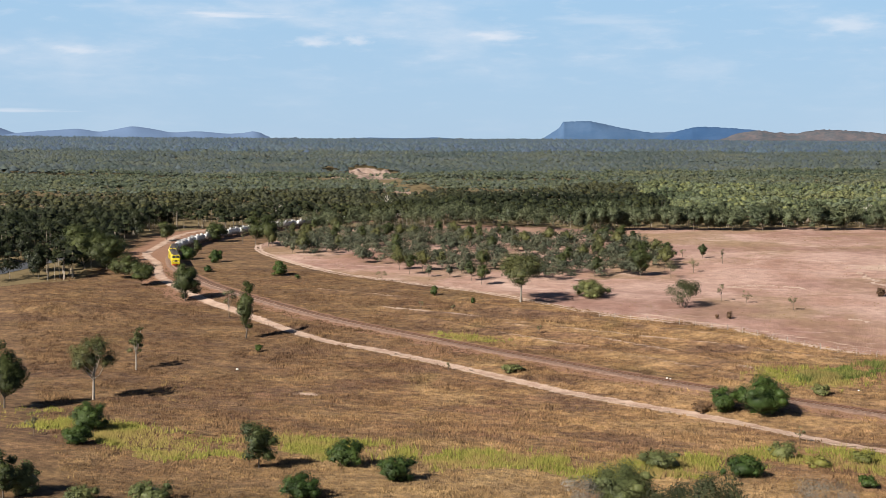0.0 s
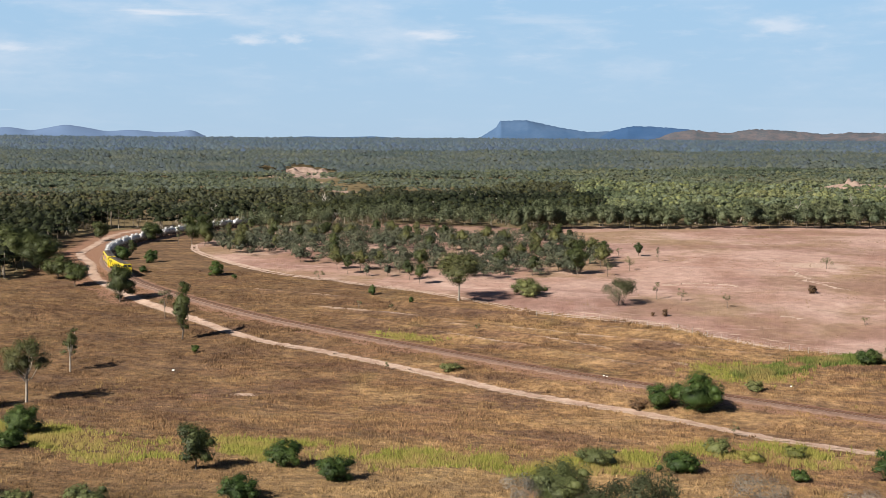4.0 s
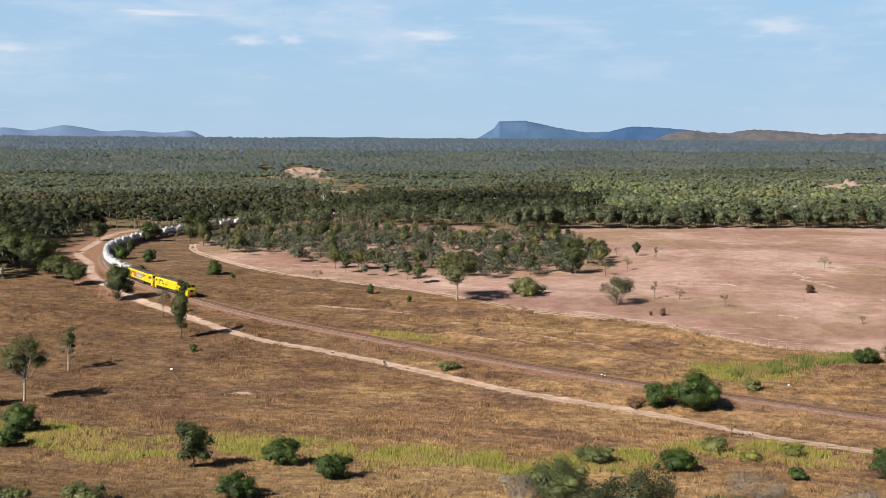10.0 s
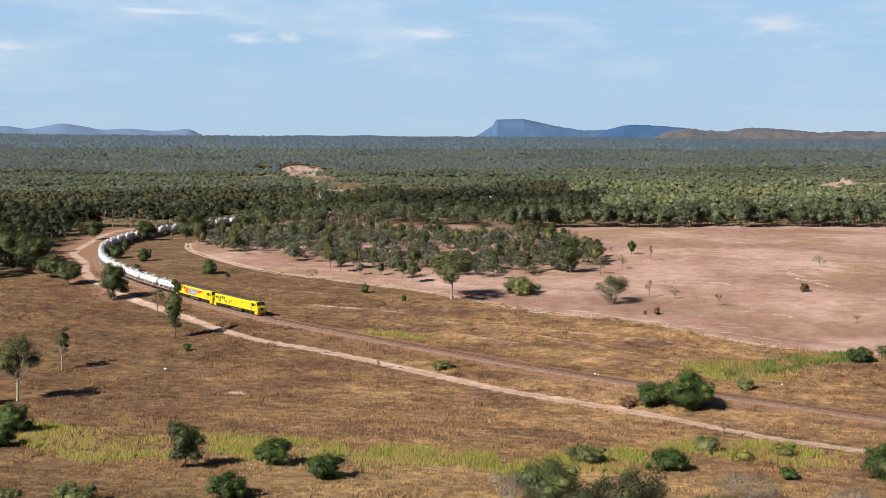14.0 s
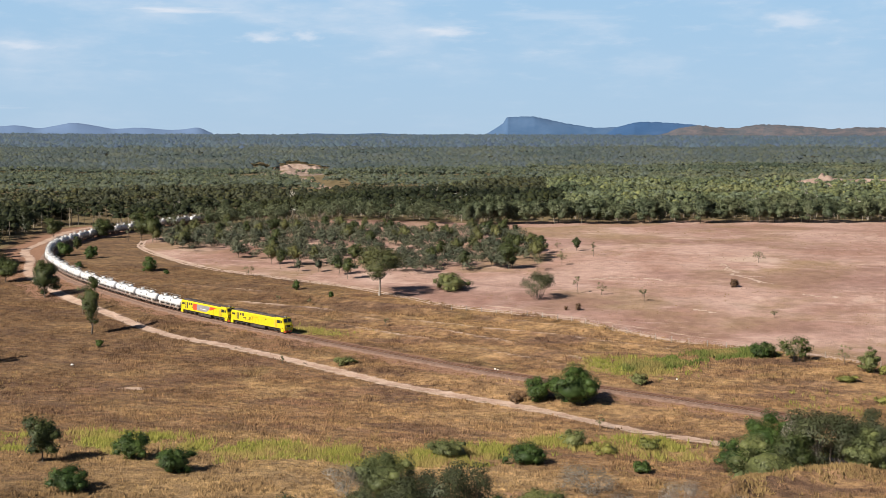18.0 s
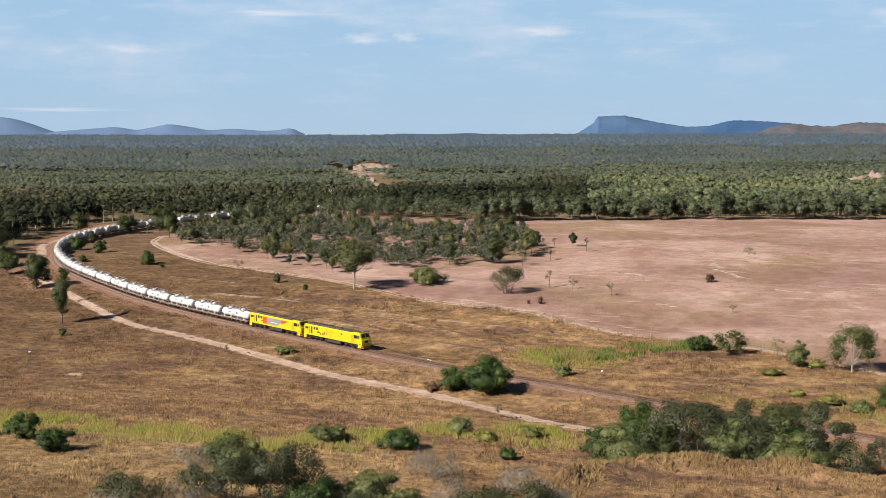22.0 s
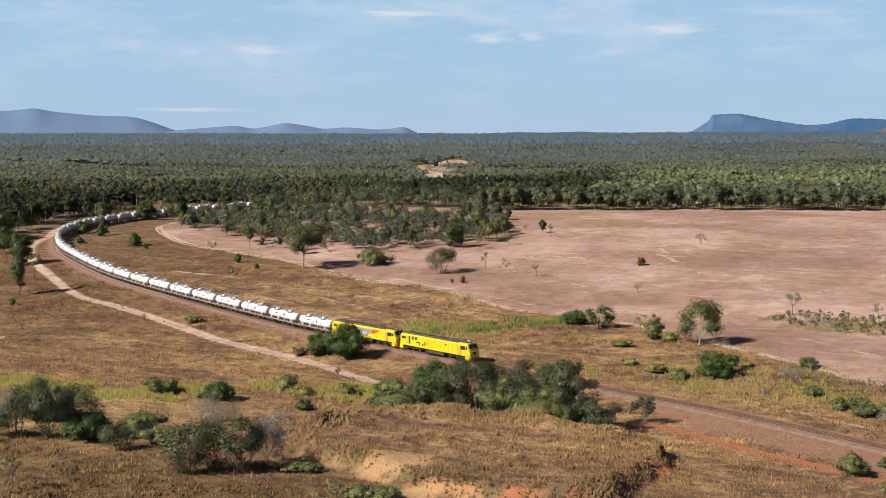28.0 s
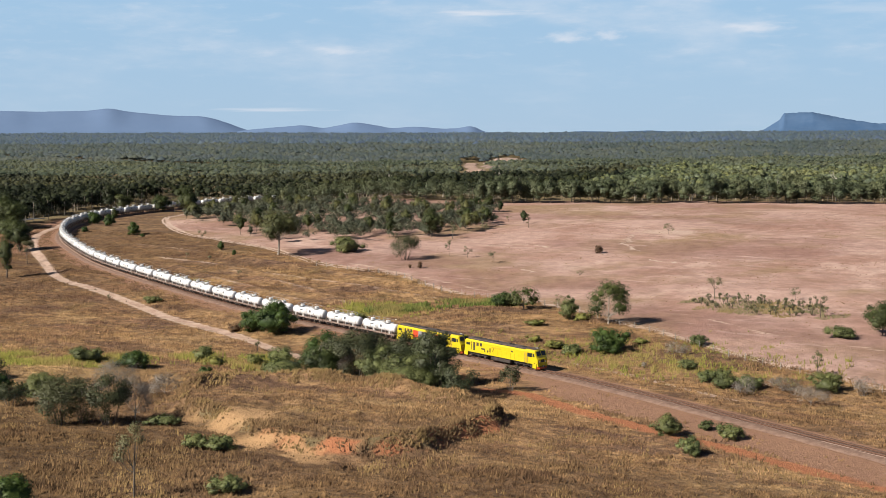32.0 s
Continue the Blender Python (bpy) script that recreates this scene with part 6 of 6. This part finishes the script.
def thicket(name, label, material, places, h, w, sprays, size, seed):
    """Close-set trees too many to count, joined."""
    rng = np.random.default_rng(seed)
    v, f, shading = [], [], []
    for x, y in places:
        hh, ww = h * rng.uniform(0.7, 1.25), w * rng.uniform(0.8, 1.25)
        blobs = [(rng.normal(0, ww * 0.2), rng.normal(0, ww * 0.2), hh * rng.uniform(0.4, 0.8), ww * 0.27, ww * 0.27, hh * 0.2) for _ in range(6)]
        p, nv = lumps(rng, blobs, sprays, hollow=0.4)
        cv, cf = cards(rng, p + (x, y, ground_at(x, y)), nv, size)
        f.append(cf + sum(len(q) for q in v))
        v.append(cv)
        shading.append(0.5 * nv + 0.8 * (p - (0, 0, hh * 0.55)) / (ww / 2, ww / 2, hh * 0.45) + (0, 0, 0.25))
    me = make_mesh(name, np.concatenate(v), np.concatenate(f))
    shade_as(me, np.concatenate(shading), 4)
    me.materials.append(material)
    return tagged(new(name, me), label, "woodland", kind="stuff")


def vista(x, y):
    """A gap in the lineside trees through which the curve shows."""
    return (x > 4 - 0.505 * y) & (x < 4 - 0.435 * y) & (y > 425) & (y < 530)


def spread(n, xr, yr, keep, seed):
    rng = np.random.default_rng(seed)
    x, y = rng.uniform(*xr, n * 12), rng.uniform(*yr, n * 12)
    k = keep(x, y)
    return list(zip(x[k][:n], y[k][:n]))


thicket("scrub_thicket", "grey-green scrub thicket beside the paddock", LEAF["scrub"],
        spread(520, (-222, -60), (330, 480), lambda x, y: inside(x, y, SCRUB) & (away(x, y, RAIL_COARSE) > 7) & ~vista(x, y) & (y + 0.45 * x > 290), 61), 4.4, 4.6, 200, 0.31, 62)
thicket("edge_thicket", "gum trees crowding the paddock's far edge", LEAF["edge"],
        spread(250, (-235, 110), (445, 600), lambda x, y: (y - back_y(x) > 3) & (y - back_y(x) < 24) & (away(x, y, RAIL_COARSE) > 8), 63), 8.5, 6.5, 300, 0.42, 64)
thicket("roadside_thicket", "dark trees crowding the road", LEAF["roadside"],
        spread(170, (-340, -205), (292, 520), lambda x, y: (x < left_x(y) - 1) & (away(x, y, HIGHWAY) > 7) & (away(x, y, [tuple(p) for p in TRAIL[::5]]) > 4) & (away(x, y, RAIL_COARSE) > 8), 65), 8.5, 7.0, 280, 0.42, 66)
thicket("lineside_thicket", "dark trees between the railway curve and scrub", LEAF["edge"],
        spread(150, (-232, -90), (455, 690), lambda x, y: (away(x, y, RAIL_COARSE) > 5.5) & (away(x, y, RAIL_COARSE) < 20) & ~vista(x, y) & (y < 470 + (x + 239) * 1.25) & (y > 452), 67), 7.4, 5.8, 280, 0.40, 68)
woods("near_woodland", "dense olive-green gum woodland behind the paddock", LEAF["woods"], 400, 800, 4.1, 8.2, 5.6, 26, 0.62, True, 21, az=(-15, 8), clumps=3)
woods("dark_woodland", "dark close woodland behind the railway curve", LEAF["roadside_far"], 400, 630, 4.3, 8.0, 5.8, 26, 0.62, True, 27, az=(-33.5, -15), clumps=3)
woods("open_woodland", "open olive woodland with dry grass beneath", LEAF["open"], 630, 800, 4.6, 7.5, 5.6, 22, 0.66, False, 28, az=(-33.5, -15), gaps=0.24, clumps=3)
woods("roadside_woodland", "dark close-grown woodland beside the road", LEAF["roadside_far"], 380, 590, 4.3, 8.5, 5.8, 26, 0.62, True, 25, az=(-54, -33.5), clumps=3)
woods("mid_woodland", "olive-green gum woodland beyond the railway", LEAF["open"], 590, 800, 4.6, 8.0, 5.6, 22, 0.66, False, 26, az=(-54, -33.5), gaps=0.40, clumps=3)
# the haze over these farther woods is in their leaf colours
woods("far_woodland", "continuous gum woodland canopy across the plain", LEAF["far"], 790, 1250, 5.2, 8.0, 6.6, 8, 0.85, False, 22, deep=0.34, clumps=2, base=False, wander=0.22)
woods("farther_woodland", "haze-tinted woodland canopy far across the plain", LEAF["farther"], 1250, 2100, 6.4, 7.5, 9.6, 2, 1.2, False, 24, deep=0.26, clumps=1, base=False, wander=0.22)
woods("distant_woodland", "haze-tinted blue-green woodland reaching the horizon", LEAF["horizon"], 2050, 4600, 12.5, 6.5, 20.0, 1, 1.5, False, 23, deep=0.2, clumps=1, base=False)


# ---- grass ----
def tussocks(name, label, material, n, xr, yr, chance, h, seed, wide=(0.06, 0.13), lay=(0.1, 0.6), blades=3, loose=0.16):
    rng = np.random.default_rng(seed)
    x, y = rng.uniform(*xr, n), rng.uniform(*yr, n)
    keep = rng.random(n) < chance(x, y)
    x, y = x[keep], y[keep]
    n = len(x)
    z = height(x, y)
    hh = h * rng.uniform(0.5, 1.4, n) * (0.55 + 0.9 * value_noise(x, y, 6, seed))
    v = []
    for k in range(blades):
        a0 = rng.normal(0.25, 0.55, n)              # laid over by the prevailing wind
        px, py = x + rng.normal(0, loose, n), y + rng.normal(0, loose, n)
        r, top, out = rng.uniform(*wide, n), hh * rng.uniform(0.6, 1.1, n), hh * rng.uniform(*lay, n)
        b0 = a0 + rng.uniform(-0.9, 0.9, n)
        ca, sa = r * np.cos(a0), r * np.sin(a0)
        v.append(np.stack([np.c_[px - ca, py - sa, z - 0.04], np.c_[px + ca, py + sa, z - 0.04], np.c_[px - out * np.sin(b0), py + out * np.cos(b0), z + top]], 1))
    v = np.concatenate(v, 1).reshape(-1, 3)
    me = make_mesh(name, v, np.arange(len(v)).reshape(-1, 3))
    shade_as(me, rng.normal(0, 0.24, (len(v) // 3, 3)) * (1, 1, 0) + (0, -0.15, 1), 3)
    me.materials.append(material)
    return tagged(new(name, me), label, "grass", kind="stuff")


def dry_chance(x, y):
    bare = np.maximum.reduce([soil_mask(x, y), 0.95 * clay_mask(x, y), 0.8 * smooth(1.5 - np.minimum.reduce([away(x, y, line) for line in BANKS]), 0, 0.8), smooth(5.0 - away(x, y, RAIL_COARSE[:140]), 0, 2), smooth(2.4 - away(x, y, [tuple(p) for p in TRAIL[::5]]), 0, 1),
                              smooth(2.0 - away(x, y, SPUR), 0, 1), 0.97 * smooth(13 - away(x, y, RAIL_COARSE[:80]), 0, 3) * (x > 50) * (x + 1.9 * y < 445)])
    seen = (x - 10 < (y) * 0.62 + 60) & (x > -0.86 * y + 20)
    return np.where(seen, (1 - bare) * (0.35 + 0.65 * smooth(value_noise(x, y, 5, 31), 0.2, 0.7)), 0)


tussocks("dry_grass", "dry straw-coloured tussock grass over the slope", M_GRASS, 330000, (-225, 130), (98, 335), dry_chance, 0.19, 41, (0.08, 0.20), (0.4, 1.2))
tussocks("tussock_grass", "taller clumps of straw-coloured tussock grass", M_GRASS, 110000, (-200, 130), (98, 300),
         lambda x, y: dry_chance(x, y) * smooth(value_noise(x, y, 2.6, 91) * 0.6 + value_noise(x, y, 11, 92) * 0.4, 0.46, 0.62), 0.46, 48, (0.08, 0.18), (0.3, 1.1), 5, 0.40)
tussocks("creek_grass", "tall yellow-green grass along the damp hollow", M_GREEN, 200000, (-150, 95), (150, 270),
         lambda x, y: green_mask(x, y) * 0.8 * (away(x, y, RAIL_COARSE) > 5), 0.72, 42, (0.05, 0.12), (0.2, 0.9), 4, 0.25)
tussocks("green_herbage", "low dark green herbage in the damp patch", M_HERB, 30000, (-25, 40), (238, 272),
         lambda x, y: 1.0 * smooth(4.2 - away(x, y, HERB), 0, 2.5) * smooth(value_noise(x, y, 4, 58), 0.25, 0.5), 0.8, 47, (0.1, 0.22), (0.2, 0.8), 4, 0.25)
tussocks("rank_grass", "dark brown rank grass in the hollow", M_RANK, 60000, (-130, 130), (98, 215),
         lambda x, y: dry_chance(x, y) * (0.05 + 0.5 * smooth(value_noise(x, y, 7, 52), 0.5, 0.75) * (y < 180) * smooth(x, -12, 12)), 0.5, 44, (0.05, 0.11), (0.1, 0.5), 5, 0.3)
tussocks("bank_grass", "dark crumbling turf along the spoil bank", M_RANK, 24000, (8, 64), (138, 194),
         lambda x, y: 0.9 * smooth(1.6 - np.abs(mound_side(x, y) - 0.2), 0, 1.2) * smooth(value_noise(x, y, 4, 53), 0.3, 0.6) + 0.8 * smooth(4.0 - away(x, y, RIDGE), 0, 2) * smooth(value_noise(x, y, 3, 54), 0.3, 0.6), 0.42, 45, (0.08, 0.16), (0.4, 1.2), 4)
tussocks("paddock_litter", "thin dry litter and dung over the bare paddock", M_RANK, 16000, (-215, 110), (225, 470),
         lambda x, y: soil_mask(x, y) * smooth(value_noise(x, y, 9, 57), 0.35, 0.75) * (x - 10 < 0.62 * y), 0.14, 46, (0.1, 0.3), (0.2, 1.2), 1)
tussocks("regrowth_grass", "grey-green grass among the paddock saplings", M_PALE, 9000, (48, 86), (264, 292),
         lambda x, y: 0.5 * (((x - 66) / 17) ** 2 + ((y - 277 + 0.1 * (x - 66)) / 8) ** 2 < value_noise(x, y, 3, 4) * 1.6), 0.45, 43)


# ---- spoil heaps and stones ----
def heap(x, y, rx, ry, h, seed, label, material, low=0.15):
    """A rough mound of dug earth."""
    n = 34
    u, v = np.meshgrid(np.linspace(-1.15, 1.15, n), np.linspace(-1.15, 1.15, n))
    r = np.hypot(u, v)
    px, py = x + u * rx, y + v * ry
    pz = h * (smooth(1.1 - r, 0, 0.8) * (low + (1.15 - low) * value_noise(px, py, rx * 0.33, seed)) + 0.14 * (value_noise(px, py, rx * 0.12, seed + 1) - 0.5) * smooth(1.1 - r, 0, 0.3))
    z = base_height(px, py) + pz - 0.6
    i = (np.arange(n - 1)[None] + np.arange(n - 1)[:, None] * n).ravel()
    me = make_mesh("earth_mound", np.c_[px.ravel(), py.ravel(), z.ravel()], np.c_[i, i + 1, i + 1 + n, i + n])
    me.materials.append(material)
    return tagged(new("earth_mound", me), label, "earth heap")


for k, (along, across, rx, ry, h) in enumerate(((-150, -8, 13, 34, 2.6), (-110, 12, 14, 30, 3.2), (-60, -14, 15, 30, 3.8), (-40, 13, 14, 26, 3.4), (0, -2, 22, 24, 4.0), (45, 17, 15, 16, 6.0), (60, -15, 17, 14, 6.5),
                                                (95, 2, 30, 12, 7.0))):
    heap(DIGGING[0] - 0.46 * along + 0.89 * across, DIGGING[1] + 0.89 * along + 0.46 * across, rx, ry, h, 80 + k, "pale pink dug earth heap in a clearing", M_DUG, 0.4)
heap(42, 768, 62, 10, 10.5, 90, "long pale pink earth bank beyond woodland", M_DUG, 0.75)
heap(22, 762, 10, 8, 12.5, 91, "pale pink dug earth heap among trees", M_DUG)


def stone(x, y, s, seed):
    rng = np.random.default_rng(seed)
    bm = fresh()
    bmesh.ops.create_icosphere(bm, subdivisions=2, radius=s)
    for v in bm.verts:
        v.co *= rng.uniform(0.8, 1.15)
        v.co.z *= 0.7
    me = bpy.data.meshes.new("stone")
    bm.to_mesh(me)
    bm.free()
    me.materials.append(M_PAINT_LINE)
    ob = tagged(new("stone", me), "small whitish stone beside the railway", "stone", "pale stones")
    ob.location = (x, y, ground_at(x, y) + s * 0.3)


for k, (x, y, s) in enumerate(((-34.9, 237.7, 0.2), (-34.2, 237.2, 0.16), (-119.1, 221.9, 0.28), (0.0, 238.3, 0.18))):
    stone(x, y, s, 500 + k)


# ---- fence ----
def fence():
    ob = thing("fence", "old wire fence of thin grey posts beside paddock", "fence")
    line = spline([(-60, 291), (-38, 286.5), (-25, 281), (-12, 273), (0, 267.5), (26, 262), (44, 250), (57, 244), (73, 233), (103, 219)], 4.0)
    rng = np.random.default_rng(8)
    bm = fresh()
    rod(bm, (0, 0, -0.3), (0, 0, 1.35), 0.075, 6, 0.06)
    me = bpy.data.meshes.new("post")
    bm.to_mesh(me)
    bm.free()
    me.materials.append(M_POST)
    tops = []
    for x, y in line:
        z = ground_at(x, y)
        p = new("post", me)
        p.parent = ob
        p.matrix_basis = pose(x, y, z, rng.normal(0, 2.5), rng.normal(0, 2.5), rng.uniform(0, 360))
        tops.append((x, y, z))
    for lift in (0.45, 0.85, 1.2):
        bm = fresh()
        for p0, p1 in zip(tops[:-1], tops[1:]):
            rod(bm, (p0[0], p0[1], p0[2] + lift), (p1[0], p1[1], p1[2] + lift), 0.006, 4)
        part("wire", bm, M_STEEL, ob)


fence()


# ---- skyline ----
def ridge(name, profile, dist, material, label, depth=260, seed=0, rough=5.0, foot=25.0, worn=1):
    """A range seen far off: bearing and elevation in degrees of its crest as it stands from the middle of the flight."""
    rng = np.random.default_rng(seed)
    eye = (48.0, 10.0, 42.0)
    az = np.linspace(profile[0][0], profile[-1][0], 150)
    el = np.interp(az, [p[0] for p in profile], [p[1] for p in profile])
    el = np.convolve(np.pad(el, worn // 2, "edge"), np.ones(worn) / worn, "valid")
    rows = []
    for k, (back, share) in enumerate(((-1.0, 0.0), (-0.62, 0.30), (-0.36, 0.62), (-0.16, 0.86), (0.0, 1.0), (0.35, 0.75), (0.9, 0.0))):
        d = dist + depth * back + (depth * 0.02 * rough * (value_noise(az * 1.0, az * 0 + k * 7.3, 1.1, seed) - 0.5) if 0 < share < 1 else 0)
        crest = eye[2] + np.tan(np.radians(el)) * dist
        z = foot + (crest - foot) * share + (rough * 2 * (value_noise(az, az * 0 + k * 3.1, 0.7, seed + 9) - 0.5) if 0 < share < 1 else rough * 0.5 * (value_noise(az, az * 0, 0.11, seed + 4) - 0.5) * share)
        x, y = eye[0] + np.sin(np.radians(az)) * d, eye[1] + np.cos(np.radians(az)) * d
        rows.append(np.c_[x, y, z])
    v = np.concatenate(rows)
    n = len(az)
    i = (np.arange(n - 1)[None] + np.arange(len(rows) - 1)[:, None] * n).ravel()
    me = make_mesh(name, v, np.c_[i, i + 1, i + 1 + n, i + n])
    me.polygons.foreach_set("use_smooth", np.ones(len(me.polygons), bool))
    me.materials.append(material)
    return tagged(new(name, me), label, "mountain", kind="structure")


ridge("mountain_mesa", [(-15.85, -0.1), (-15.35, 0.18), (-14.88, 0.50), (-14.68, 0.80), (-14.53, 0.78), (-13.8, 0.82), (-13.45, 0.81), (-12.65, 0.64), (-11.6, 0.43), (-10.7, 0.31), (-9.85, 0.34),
                        (-9.0, 0.2), (-8.0, 0.0)], 4760, M_MESA, "haze-blue flat-topped mountain with cliff on horizon", seed=1)
ridge("mountain_butte", [(-10.3, 0.0), (-9.85, 0.30), (-9.35, 0.44), (-8.96, 0.56), (-8.45, 0.58), (-7.45, 0.54), (-6.4, 0.47), (-5.2, 0.2), (-4.4, 0.0)], 4560, M_BUTTE, "deep haze-blue butte beside the mesa on horizon", seed=6)
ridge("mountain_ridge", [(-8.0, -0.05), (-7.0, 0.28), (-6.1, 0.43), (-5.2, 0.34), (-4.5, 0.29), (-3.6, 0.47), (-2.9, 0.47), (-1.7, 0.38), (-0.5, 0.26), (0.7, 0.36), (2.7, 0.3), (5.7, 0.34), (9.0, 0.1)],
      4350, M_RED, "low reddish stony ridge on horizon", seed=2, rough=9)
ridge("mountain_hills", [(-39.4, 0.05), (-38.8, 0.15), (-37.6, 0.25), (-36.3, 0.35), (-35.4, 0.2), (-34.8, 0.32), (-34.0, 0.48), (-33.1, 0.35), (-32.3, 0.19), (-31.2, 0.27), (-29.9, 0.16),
                         (-29.2, 0.19), (-28.6, 0.31), (-28.0, 0.0)], 4650, M_BLUE, "chain of small pale haze-blue hills on horizon", seed=3, rough=1.5, worn=7)
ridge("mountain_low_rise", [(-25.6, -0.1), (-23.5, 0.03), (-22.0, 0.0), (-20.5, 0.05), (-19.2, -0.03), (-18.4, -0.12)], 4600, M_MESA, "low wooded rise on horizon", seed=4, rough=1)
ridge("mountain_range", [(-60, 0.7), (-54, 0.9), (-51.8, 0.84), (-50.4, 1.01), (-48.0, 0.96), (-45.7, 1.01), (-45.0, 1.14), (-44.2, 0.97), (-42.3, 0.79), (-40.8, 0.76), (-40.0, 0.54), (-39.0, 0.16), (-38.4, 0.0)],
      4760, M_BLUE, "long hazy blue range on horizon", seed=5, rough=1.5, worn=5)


# ---- sleepers ----
def sleepers():
    bm = fresh()
    box(bm, -0.12, 0.12, -1.05, 1.05, 0.17, 0.305, 0.015)
    me = bpy.data.meshes.new("sleeper")
    bm.to_mesh(me)
    bm.free()
    me.materials.append(M_SLEEPER)
    at = np.arange(150.0, 1100.0, 0.68)
    near = (at > 262) & (at < 262 + 0.68 * 300)
    for s in at[near]:
        p = rail_place(s)
        q = rail_place(s + 0.5)
        ob = new("sleeper", me)
        ob.parent = railway
        ob.matrix_basis = pose(p.x, p.y, p.z - RAIL_TOP, 0, 0, math.degrees(math.atan2(q.y - p.y, q.x - p.x)))
    v0 = np.array([(-0.12, -1.05, 0.2), (0.12, -1.05, 0.2), (0.12, 1.05, 0.2), (-0.12, 1.05, 0.2), (-0.12, -1.05, 0.305), (0.12, -1.05, 0.305), (0.12, 1.05, 0.305), (-0.12, 1.05, 0.305)])
    f0 = np.array([(0, 1, 5, 4), (1, 2, 6, 5), (2, 3, 7, 6), (3, 0, 4, 7), (4, 5, 6, 7)])
    v, f = [], []
    for s in at[~near]:
        p, q = rail_place(s), rail_place(s + 0.5)
        m = np.array(pose(p.x, p.y, p.z - RAIL_TOP, 0, 0, math.degrees(math.atan2(q.y - p.y, q.x - p.x))))
        f.append(f0 + 8 * len(v))
        v.append(v0 @ m[:3, :3].T + m[:3, 3])
    ob = part("sleepers", make_mesh("sleepers", np.concatenate(v), np.concatenate(f)), M_SLEEPER, railway)
    tagged(ob, "row of sleepers", kind="stuff")


sleepers()


# ---- movement ----
def motions():
    times_at = [0, 0.5] + list(range(1, 33))
    for ob, behind, half in TRAIN:
        walk(ob, [(t, vehicle_pose(t, behind, half)) for t in times_at])


motions()
